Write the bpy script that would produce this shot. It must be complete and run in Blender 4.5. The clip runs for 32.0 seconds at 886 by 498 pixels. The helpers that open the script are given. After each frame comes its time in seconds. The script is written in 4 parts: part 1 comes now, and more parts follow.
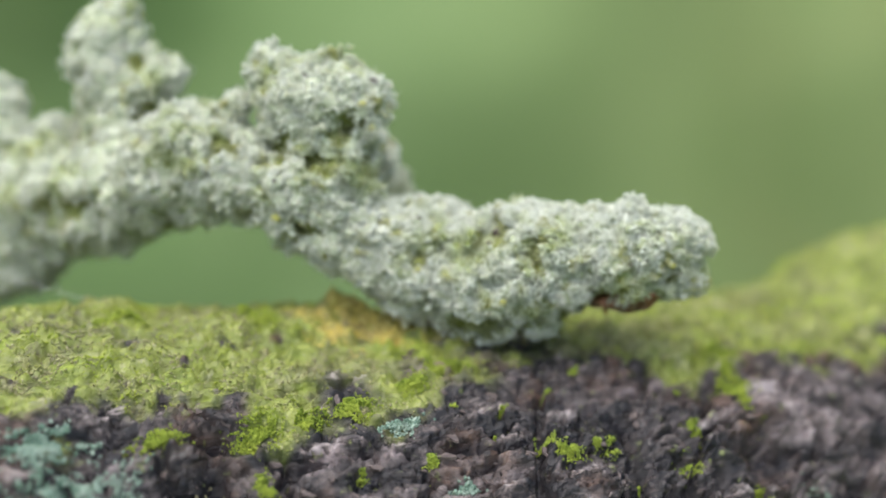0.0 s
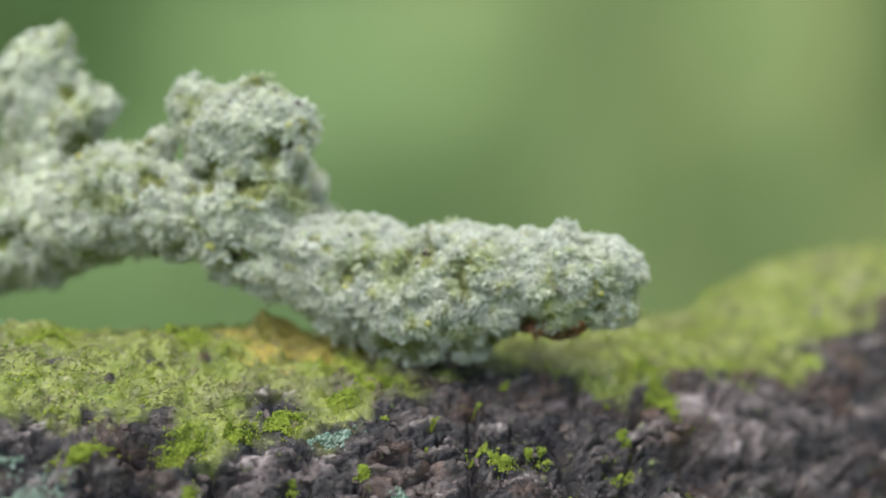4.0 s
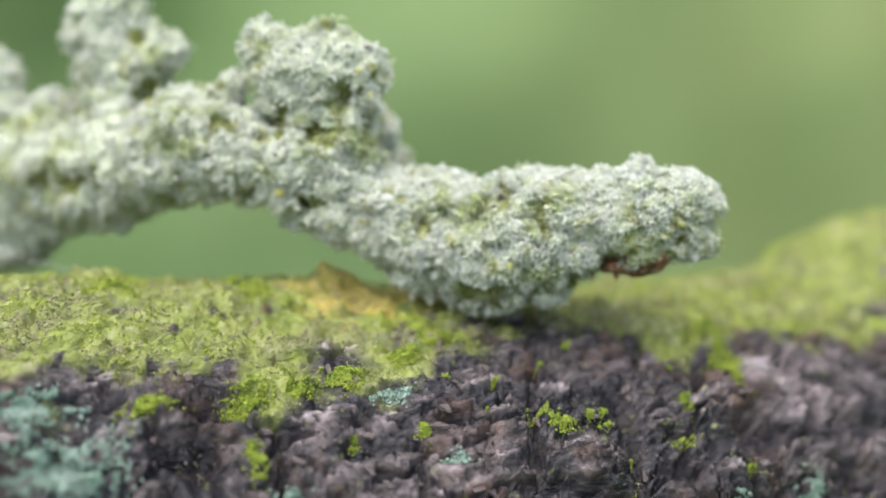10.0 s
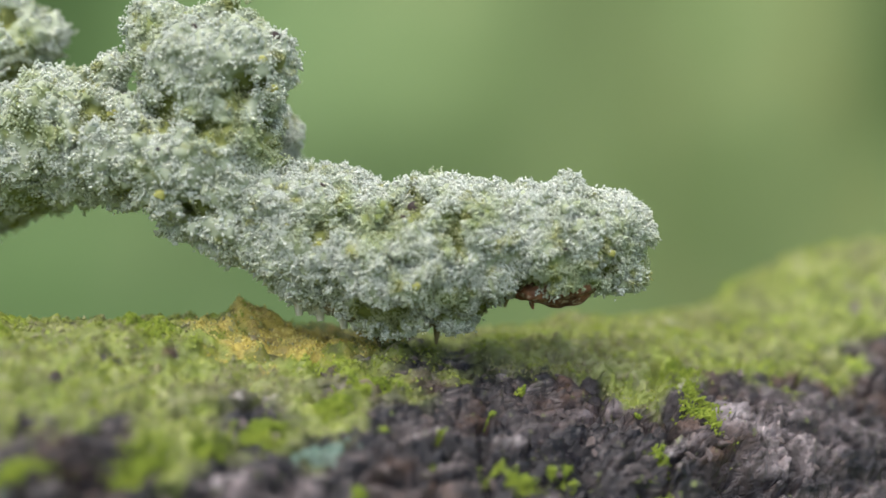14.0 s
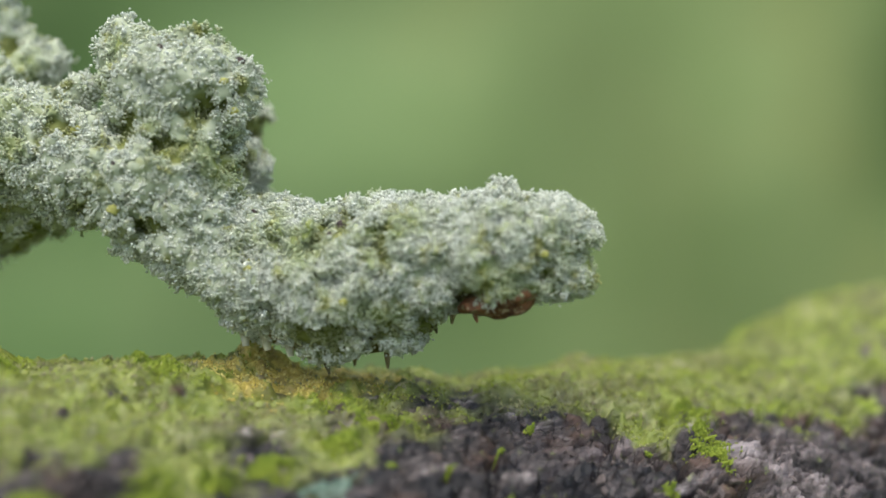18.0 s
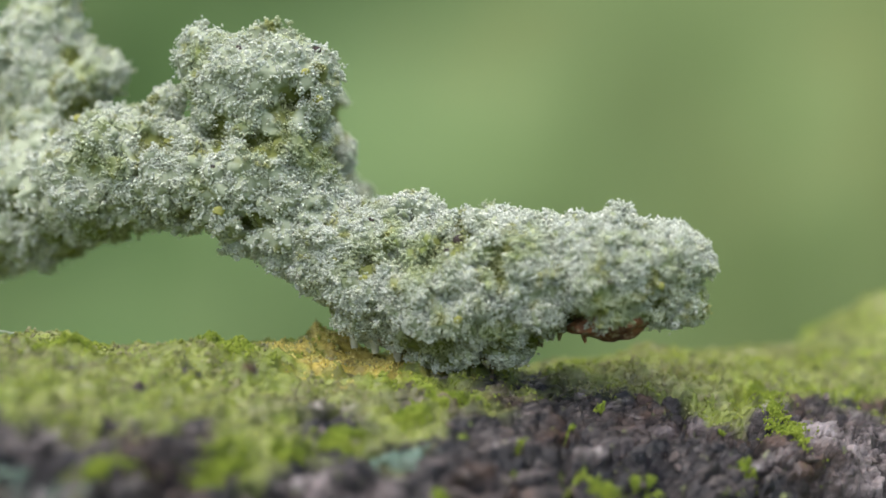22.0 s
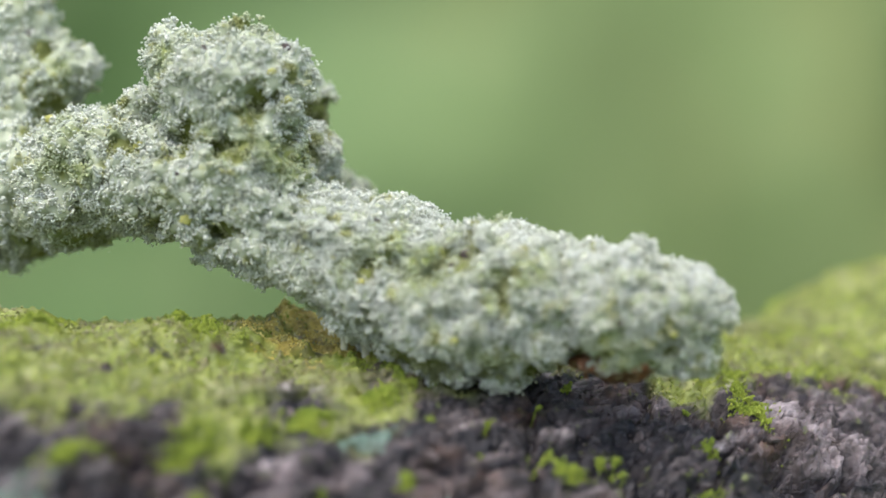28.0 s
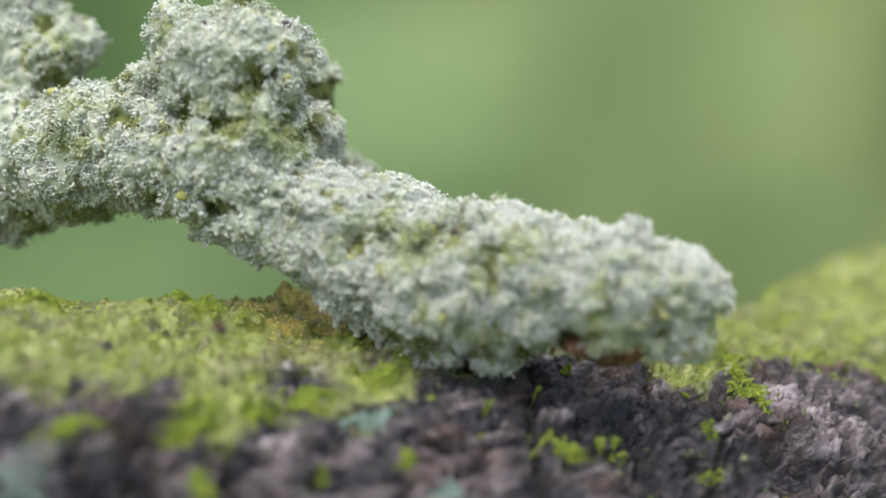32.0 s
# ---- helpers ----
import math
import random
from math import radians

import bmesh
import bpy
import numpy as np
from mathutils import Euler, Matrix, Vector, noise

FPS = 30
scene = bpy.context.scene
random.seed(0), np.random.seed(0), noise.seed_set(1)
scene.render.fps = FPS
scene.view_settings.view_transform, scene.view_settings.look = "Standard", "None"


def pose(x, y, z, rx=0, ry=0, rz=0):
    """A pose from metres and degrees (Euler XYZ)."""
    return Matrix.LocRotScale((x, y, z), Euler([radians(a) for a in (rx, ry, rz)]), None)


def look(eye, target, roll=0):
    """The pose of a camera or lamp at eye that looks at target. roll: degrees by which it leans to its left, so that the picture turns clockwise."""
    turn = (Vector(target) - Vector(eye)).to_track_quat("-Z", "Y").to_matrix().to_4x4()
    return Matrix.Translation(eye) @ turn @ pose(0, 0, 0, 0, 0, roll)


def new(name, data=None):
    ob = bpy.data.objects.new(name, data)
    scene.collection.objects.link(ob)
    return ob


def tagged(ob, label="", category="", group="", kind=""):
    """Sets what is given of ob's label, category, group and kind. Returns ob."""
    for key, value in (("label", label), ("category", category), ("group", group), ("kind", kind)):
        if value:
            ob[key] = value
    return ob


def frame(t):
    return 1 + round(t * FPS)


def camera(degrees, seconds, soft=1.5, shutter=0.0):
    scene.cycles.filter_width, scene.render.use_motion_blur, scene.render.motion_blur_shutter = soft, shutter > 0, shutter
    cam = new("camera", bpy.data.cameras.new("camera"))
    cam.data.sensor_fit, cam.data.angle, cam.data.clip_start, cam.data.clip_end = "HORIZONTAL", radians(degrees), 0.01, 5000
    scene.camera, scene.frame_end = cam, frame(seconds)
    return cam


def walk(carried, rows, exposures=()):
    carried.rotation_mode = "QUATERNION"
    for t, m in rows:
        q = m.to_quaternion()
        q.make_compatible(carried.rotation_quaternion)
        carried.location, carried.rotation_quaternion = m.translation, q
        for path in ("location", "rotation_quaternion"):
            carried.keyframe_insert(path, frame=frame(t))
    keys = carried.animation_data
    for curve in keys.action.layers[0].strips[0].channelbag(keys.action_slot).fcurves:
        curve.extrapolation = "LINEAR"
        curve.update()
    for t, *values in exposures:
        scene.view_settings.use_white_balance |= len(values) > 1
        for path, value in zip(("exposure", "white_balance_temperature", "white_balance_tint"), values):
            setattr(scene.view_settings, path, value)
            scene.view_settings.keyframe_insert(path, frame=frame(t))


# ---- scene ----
MM = 0.001  # all plan numbers below are in millimetres


# ---- camera path: seconds, place, yaw, pitch, lean ----
PATH = [
    (0.0, 0.50, -29.58, 7.13, 2.32, -9.52, -0.23),
    (0.5, 0.38, -29.87, 7.28, 2.79, -8.94, 0.04),
    (1.0, 0.60, -29.97, 7.26, 1.95, -7.76, 0.40),
    (1.5, 0.30, -30.02, 7.05, 3.03, -6.97, 0.21),
    (2.0, 0.43, -30.05, 6.82, 2.30, -6.33, -0.26),
    (2.5, 0.49, -30.10, 6.69, 1.39, -6.28, -0.45),
    (3.0, 0.69, -30.11, 6.50, -0.42, -5.97, -0.26),
    (3.5, 0.73, -29.89, 6.39, -0.89, -7.23, -0.27),
    (5.5, 0.15, -30.24, 3.59, -2.42, -0.18, -0.47),
    (6.0, 0.44, -29.68, 4.95, -1.11, -6.54, -0.06),
    (6.5, 0.59, -29.11, 6.32, 0.70, -11.33, 0.07),
    (7.0, 0.47, -29.06, 6.75, 1.98, -12.51, 0.11),
    (7.5, 0.38, -29.27, 6.55, 1.32, -11.65, 0.10),
    (8.0, 0.35, -29.26, 6.78, 1.30, -12.14, 0.14),
    (8.5, 0.34, -29.38, 6.77, 1.73, -11.79, 0.13),
    (9.0, 0.34, -29.35, 6.52, 1.27, -11.36, 0.13),
    (9.5, 0.21, -29.40, 6.32, 1.45, -9.89, 0.07),
    (10.0, 0.28, -29.52, 6.26, 1.52, -9.47, 0.41),
    (10.5, 0.23, -29.54, 6.29, 1.39, -9.21, 0.30),
    (11.0, 0.23, -29.43, 6.52, 1.17, -9.17, 0.17),
    (11.5, 0.18, -29.59, 6.26, 1.73, -9.48, -0.04),
    (12.0, 0.14, -29.51, 6.33, 1.68, -9.27, -0.06),
    (12.5, 0.17, -29.65, 6.42, 0.96, -8.78, 0.03),
    (13.0, 0.30, -29.97, 6.61, -1.20, -8.05, 0.41),
    (13.5, 0.13, -29.95, 6.49, -1.43, -7.14, 0.63),
    (14.0, -0.06, -25.41, 5.22, -2.43, -6.98, 0.82),
    (14.5, -0.11, -25.41, 5.20, -2.58, -6.69, 0.87),
    (16.5, 0.09, -25.64, 4.81, -2.25, -4.22, 0.86),
    (17.0, -0.03, -25.65, 4.82, -2.71, -3.64, 0.53),
    (17.5, 0.02, -25.60, 4.64, -2.37, -3.53, 0.50),
    (18.0, -0.05, -25.54, 4.56, -1.98, -3.57, 0.45),
    (18.5, -0.23, -25.52, 4.77, -0.90, -3.56, 0.23),
    (19.0, -0.26, -25.55, 4.38, -0.32, -2.49, 0.06),
    (19.5, -0.49, -25.83, 3.68, -0.10, 0.21, -0.27),
    (20.0, -0.53, -25.40, 3.73, 1.25, 0.75, -0.46),
    (20.5, -0.62, -25.20, 3.92, 2.96, -2.53, -0.65),
    (21.0, -0.47, -25.37, 3.59, 3.43, -0.99, -0.32),
    (21.5, -0.49, -25.39, 3.69, 2.44, -2.04, -0.33),
    (22.0, -0.26, -25.69, 3.18, 1.19, -1.77, -0.45),
    (22.5, -0.34, -25.79, 3.47, 0.43, -2.32, -0.32),
    (23.0, -0.27, -25.67, 3.42, -0.96, -2.91, -0.76),
    (23.5, -0.19, -25.67, 3.33, -0.93, -3.37, -0.70),
    (24.0, -0.31, -25.70, 3.27, -1.00, -3.18, -0.75),
    (24.5, -0.30, -25.75, 3.36, -0.81, -3.11, -0.70),
    (25.0, -0.32, -25.76, 3.57, -1.12, -3.54, -0.41),
    (25.5, -0.51, -25.86, 3.57, -1.44, -3.23, -0.40),
    (27.5, -0.30, -25.68, 3.75, -0.74, -3.78, -0.05),
    (28.0, -0.27, -25.68, 3.71, -0.48, -3.94, 0.12),
    (28.5, -0.34, -25.70, 3.65, -1.00, -3.75, 0.02),
    (29.0, -0.34, -25.73, 3.49, -1.19, -3.70, -0.10),
    (29.5, -0.32, -25.73, 3.41, -1.28, -3.58, 0.03),
    (30.0, -0.34, -25.78, 3.44, -1.50, -3.16, 0.08),
    (30.5, -0.31, -25.76, 3.44, -1.30, -2.96, 0.13),
    (31.0, -0.29, -25.75, 3.49, -1.10, -3.07, 0.28),
    (31.5, -0.41, -25.88, 3.21, -0.98, -3.02, 0.20),
    (32.0, -0.38, -25.73, 3.36, -0.69, -4.20, 0.34),
]


def cam_pose(x, y, z, yaw, pitch, lean):
    return Matrix.Translation((x * MM, y * MM, z * MM)) @ pose(0, 0, 0, 90 + pitch, 0, yaw) @ pose(0, 0, 0, 0, 0, lean)


EXPOSURES = [
    (0.0, 1.00, 6500, 9), (1.0, 0.92, 6500, 6), (2.0, 0.80, 6500, 6), (3.0, 0.83, 6500, 6), (6.0, 0.90, 6500, 8), (7.0, 1.16, 6450, 11), (9.0, 1.20, 6450, 12),
    (13.0, 1.12, 6450, 11), (14.0, 0.84, 6500, 10), (18.0, 0.74, 6550, 7), (20.0, 0.74, 6550, 7), (23.0, 0.82, 6500, 10), (25.0, 0.90, 6450, 11), (28.0, 0.98, 6350, 13),
    (30.0, 1.06, 6350, 13), (32.0, 0.96, 6350, 13),
]
cam = camera(45.0, 32.0, soft=1.6)
cam.data.dof.use_dof = True
cam.data.dof.focus_distance = 27.7 * MM
cam.data.dof.aperture_fstop = 38.0
walk(cam, [(t, cam_pose(*r)) for t, *r in PATH], EXPOSURES)

# ---- world and sun: bright overcast ----
world = bpy.data.worlds.new("sky")
scene.world = world
world.use_nodes = True
wn = world.node_tree
sky = wn.nodes.new("ShaderNodeTexSky")
sky.sky_type, sky.sun_disc = "NISHITA", False
sky.sun_elevation, sky.sun_rotation = radians(69), radians(-158)
sky.air_density, sky.dust_density, sky.ozone_density = 1.0, 4.0, 1.0
wn.nodes["Background"].inputs["Strength"].default_value = 0.15
wn.links.new(sky.outputs[0], wn.nodes["Background"].inputs[0])
sun = new("sun", bpy.data.lights.new("sun", "SUN"))
sun.data.energy, sun.data.angle, sun.data.color = 1.45, radians(85), (0.97, 0.97, 0.98)
sun.matrix_world = look((-0.20, -0.50, 1.4), (0, 0, 0))


# ---- noise and mesh tools ----
def scramble(n):
    n = (n ^ (n >> 15)) * np.uint32(2246822519)
    n = (n ^ (n >> 13)) * np.uint32(3266489917)
    return n ^ (n >> 16)


def lattice(f0, seed):
    """Hash terms of a point's cell and of its next neighbours, axis by axis."""
    i = f0.astype(np.int32).astype(np.uint32)
    return [[(i[:, k] + np.uint32(o & 0xFFFFFFFF)) * np.uint32(c) for o in (-1, 0, 1)] for k, c in ((0, 73856093), (1, 19349663), (2, 83492791))], np.uint32((seed * 2654435 + 12345) & 0xFFFFFFFF)


def value_noise(p, seed=0):
    """Smooth noise from -1 to 1 at points p (n x 3)."""
    p = np.asarray(p, np.float32)
    f0 = np.floor(p)
    t = p - f0
    t = t * t * t * (t * (6 * t - 15) + 10)
    (hx, hy, hz), s = lattice(f0, seed)
    plane = []
    for a in (1, 2):
        row = []
        for b in (1, 2):
            h = hx[a] ^ hy[b] ^ s
            lo, hi = scramble(h ^ hz[1]).astype(np.float32), scramble(h ^ hz[2]).astype(np.float32)
            row.append(lo + (hi - lo) * t[:, 2])
        plane.append(row[0] + (row[1] - row[0]) * t[:, 1])
    out = plane[0] + (plane[1] - plane[0]) * t[:, 0]
    return (out / 2147483648.0 - 1).astype(float)


def fbm(p, octaves=4, seed=0, gain=0.5):
    out, amp = np.zeros(len(p)), 1.0
    for o in range(octaves):
        out += amp * value_noise(p * 2.03 ** o + 7.3 * o, seed + o)
        amp *= gain
    return out


def cells(p, seed=0):
    """Distance to the nearest scattered point, one point a cell."""
    p = np.asarray(p, np.float32)
    f0 = np.floor(p)
    t = p - f0
    best = np.full(len(p), 9.0, np.float32)
    (hx, hy, hz), s = lattice(f0, seed)
    for a in (0, 1, 2):
        for b in (0, 1, 2):
            h2 = hx[a] ^ hy[b] ^ s
            for c in (0, 1, 2):
                h = scramble(h2 ^ hz[c])
                dx = t[:, 0] - (a - 1) - (h & np.uint32(1023)) / np.float32(1023)
                dy = t[:, 1] - (b - 1) - ((h >> 10) & np.uint32(1023)) / np.float32(1023)
                dz = t[:, 2] - (c - 1) - ((h >> 20) & np.uint32(1023)) / np.float32(1023)
                np.minimum(best, dx * dx + dy * dy + dz * dz, out=best)
    return np.sqrt(best).astype(float)


def mesh_from(name, verts, faces, smooth=True):
    """A mesh from arrays of vertices (mm) and of equal-sided faces."""
    me = bpy.data.meshes.new(name)
    n, s = faces.shape
    me.vertices.add(len(verts))
    me.vertices.foreach_set("co", (np.asarray(verts) * MM).astype(np.float32).ravel())
    me.loops.add(n * s)
    me.loops.foreach_set("vertex_index", faces.astype(np.int32).ravel())
    me.polygons.add(n)
    me.polygons.foreach_set("loop_start", np.arange(0, n * s, s, dtype=np.int32))
    me.polygons.foreach_set("loop_total", np.full(n, s, dtype=np.int32))
    me.polygons.foreach_set("use_smooth", np.full(n, smooth))
    me.update(calc_edges=True)
    return me


def part(name, me, material, parent=None, label="", kind=""):
    ob = new(name, me)
    me.materials.append(material)
    ob.parent = parent
    return tagged(ob, label=label, kind=kind)


def surface_nets(field, lo, step):
    """Quads on the zero level of a field sampled on a grid."""
    inside = field < 0
    nx, ny, nz = field.shape
    cell_sum = np.zeros((nx - 1, ny - 1, nz - 1), np.int8)
    corners = [(a, b, c) for a in (0, 1) for b in (0, 1) for c in (0, 1)]
    for a, b, c in corners:
        cell_sum += inside[a:nx - 1 + a, b:ny - 1 + b, c:nz - 1 + c]
    active = (cell_sum > 0) & (cell_sum < 8)
    idx = np.argwhere(active)
    ids = np.full(active.shape, -1, np.int64)
    ids[active] = np.arange(len(idx))
    total, count = np.zeros((len(idx), 3)), np.zeros(len(idx))
    for a in corners:
        for axis in range(3):
            if a[axis]:
                continue
            b = list(a)
            b[axis] = 1
            ia, ib = idx + a, idx + b
            fa, fb = field[tuple(ia.T)], field[tuple(ib.T)]
            cross = (fa < 0) != (fb < 0)
            t = np.where(cross, fa / np.where(fa == fb, 1, fa - fb), 0)
            pnt = ia + (ib - ia) * t[:, None]
            total += pnt * cross[:, None]
            count += cross
    verts = lo + step * total / count[:, None]
    faces = []
    for axis in range(3):
        o1, o2 = [0, 0, 0], [0, 0, 0]
        u, v = (axis + 1) % 3, (axis + 2) % 3
        o1[u], o2[v] = 1, 1
        a = inside
        hi = [slice(None)] * 3
        lo_s = [slice(None)] * 3
        hi[axis], lo_s[axis] = slice(1, None), slice(0, -1)
        flip = a[tuple(lo_s)] != a[tuple(hi)]
        e = np.argwhere(flip)
        ok = (e[:, u] > 0) & (e[:, v] > 0) & (e[:, u] < field.shape[u] - 1) & (e[:, v] < field.shape[v] - 1)
        e = e[ok]
        du, dv = np.array(o1), np.array(o2)
        q = np.stack([ids[tuple((e - du - dv).T)], ids[tuple((e - dv).T)], ids[tuple(e.T)], ids[tuple((e - du).T)]], 1)
        outward = inside[tuple(e.T)]
        q[~outward] = q[~outward][:, ::-1]
        faces.append(q)
    return verts, np.concatenate(faces)


def face_samples(verts, faces, n, rng):
    """n places and normals spread evenly over quads."""
    a, b, c = verts[faces[:, 0]], verts[faces[:, 1]], verts[faces[:, 2]]
    d = verts[faces[:, 3]]
    nrm = np.cross(c - a, d - b)
    area = np.linalg.norm(nrm, axis=1) + 1e-12
    pick = rng.choice(len(faces), n, p=area / area.sum())
    r, s = rng.random((2, n, 1))
    p = (a[pick] * (1 - r) + b[pick] * r) * (1 - s) + (d[pick] * (1 - r) + c[pick] * r) * s
    return p, nrm[pick] / area[pick][:, None]


OCT_V = np.array([(1, 0, 0), (-1, 0, 0), (0, 1, 0), (0, -1, 0), (0, 0, 1), (0, 0, -1)], float)
OCT_F = np.array([(0, 2, 4), (2, 1, 4), (1, 3, 4), (3, 0, 4), (2, 0, 5), (1, 2, 5), (3, 1, 5), (0, 3, 5)])


def granules(places, normals, radii, rng, stretch=1.0, lift=0.3, rough=0.35, solid=(OCT_V, OCT_F)):
    """Many small uneven grains, joined: vertices and triangles."""
    base, tri = solid
    n, m = len(places), len(base)
    w, x, y, z = (lambda k: k / np.linalg.norm(k, axis=0))(rng.normal(size=(4, n)))
    turn = np.array([[1 - 2 * (y * y + z * z), 2 * (x * y - w * z), 2 * (x * z + w * y)], [2 * (x * y + w * z), 1 - 2 * (x * x + z * z), 2 * (y * z - w * x)], [2 * (x * z - w * y), 2 * (y * z + w * x), 1 - 2 * (x * x + y * y)]]).transpose(2, 0, 1)
    v = np.einsum("nij,kj->nki", turn, base) * (1 + rough * rng.uniform(-1, 1, (n, m, 1)))
    along = np.einsum("nki,ni->nk", v, normals)
    v = v + (stretch - 1) * along[:, :, None] * normals[:, None, :]
    v = v * radii[:, None, None] + (places + normals * (radii * lift)[:, None])[:, None, :]
    f = tri[None] + (m * np.arange(n))[:, None, None]
    return v.reshape(-1, 3), f.reshape(-1, 3)


# ---- materials ----
def shader(name, roughness=0.9):
    m = bpy.data.materials.new(name)
    m.use_nodes = True
    b = m.node_tree.nodes["Principled BSDF"]
    b.inputs["Roughness"].default_value = roughness
    b.inputs["Specular IOR Level"].default_value = 0.25
    return m, m.node_tree, b


def node(nt, kind, **inputs):
    n = nt.nodes.new(kind)
    for k, v in inputs.items():
        n.inputs[k.replace("_", " ")].default_value = v
    return n


def ramp(nt, source, stops):
    n = nt.nodes.new("ShaderNodeValToRGB")
    while len(n.color_ramp.elements) < len(stops):
        n.color_ramp.elements.new(0.5)
    for e, (at, col) in zip(n.color_ramp.elements, stops):
        e.position, e.color = at, (*col, 1)
    nt.links.new(source, n.inputs[0])
    return n.outputs[0]


def blend(nt, fac, a, b, mode="MIX"):
    n = nt.nodes.new("ShaderNodeMix")
    n.data_type, n.blend_type = "RGBA", mode
    for sock, val in ((n.inputs[0], fac), (n.inputs[6], a), (n.inputs[7], b)):
        if isinstance(val, bpy.types.NodeSocket):
            nt.links.new(val, sock)
        elif isinstance(val, tuple):
            sock.default_value = (*val, 1)
        else:
            sock.default_value = val
    return n.outputs[2]


def grain(nt, size_mm, detail=4.0, rough=0.6):
    """Noise of a given size on the thing's own coordinates."""
    co = nt.nodes.new("ShaderNodeTexCoord")
    n = node(nt, "ShaderNodeTexNoise", Scale=1000.0 / size_mm, Detail=detail, Roughness=rough)
    nt.links.new(co.outputs["Object"], n.inputs["Vector"])
    return n.outputs["Fac"]


def island(nt):
    return nt.nodes.new("ShaderNodeNewGeometry").outputs["Random Per Island"]


def stain(nt, name):
    a = nt.nodes.new("ShaderNodeAttribute")
    a.attribute_name = name
    return a.outputs["Fac"]


def finish(nt, b, colour, bump=None, strength=0.3, mm=0.05):
    nt.links.new(colour, b.inputs["Base Color"])
    if bump is not None:
        n = node(nt, "ShaderNodeBump", Strength=strength, Distance=mm * MM)
        nt.links.new(bump, n.inputs["Height"])
        nt.links.new(n.outputs[0], b.inputs["Normal"])


def lichen_material(name, pale, mid, green, yellow, spread=0.52, glow_through=0.0):
    m, nt, b = shader(name, 0.95)
    c = ramp(nt, island(nt), [(0.0, mid), (0.62, pale), (1.0, tuple(min(1, 1.12 * x) for x in pale))])
    c = blend(nt, ramp(nt, grain(nt, 1.6, 3), [(spread, (0, 0, 0)), (spread + 0.14, (1, 1, 1))]), c, green)
    c = blend(nt, ramp(nt, grain(nt, 0.7, 2), [(0.60, (0, 0, 0)), (0.70, (0.8, 0.8, 0.8))]), c, yellow)
    c = blend(nt, ramp(nt, stain(nt, "olive"), [(0.15, (0, 0, 0)), (0.8, (0.95, 0.95, 0.95))]), c, tuple(0.41 * (x + y) for x, y in zip(green, yellow)))
    finish(nt, b, c, grain(nt, 0.09, 3), 0.35, 0.03)
    b.inputs["Specular IOR Level"].default_value = 0.05
    b.inputs["Roughness"].default_value = 1.0
    through_light = nt.nodes.new("ShaderNodeBsdfTranslucent")
    nt.links.new(c, through_light.inputs["Color"])
    both = nt.nodes.new("ShaderNodeMixShader")
    both.inputs[0].default_value = glow_through
    nt.links.new(b.outputs[0], both.inputs[1])
    nt.links.new(through_light.outputs[0], both.inputs[2])
    nt.links.new(both.outputs[0], nt.nodes["Material Output"].inputs["Surface"])
    return m


crust_mat = lichen_material("pale_lichen_crust", (0.38, 0.42, 0.30), (0.33, 0.37, 0.24), (0.20, 0.24, 0.08), (0.20, 0.21, 0.05))
grain_mat = lichen_material("pale_lichen_grains", (0.71, 0.74, 0.66), (0.62, 0.66, 0.54), (0.48, 0.54, 0.33), (0.40, 0.41, 0.13), 0.50, 0.22)


def fibre_grain(nt, size_mm, stretch=0.3, detail=5.0):
    """Noise drawn out along the branch."""
    co = nt.nodes.new("ShaderNodeTexCoord")
    mp = nt.nodes.new("ShaderNodeMapping")
    mp.vector_type = "TEXTURE"
    mp.inputs["Rotation"].default_value = (0, 0, radians(30))
    mp.inputs["Scale"].default_value = (1 / stretch, 1, 1)
    n = node(nt, "ShaderNodeTexNoise", Scale=1000.0 / size_mm, Detail=detail, Roughness=0.65, Distortion=0.6)
    nt.links.new(co.outputs["Object"], mp.inputs["Vector"])
    nt.links.new(mp.outputs[0], n.inputs["Vector"])
    return n.outputs["Fac"]


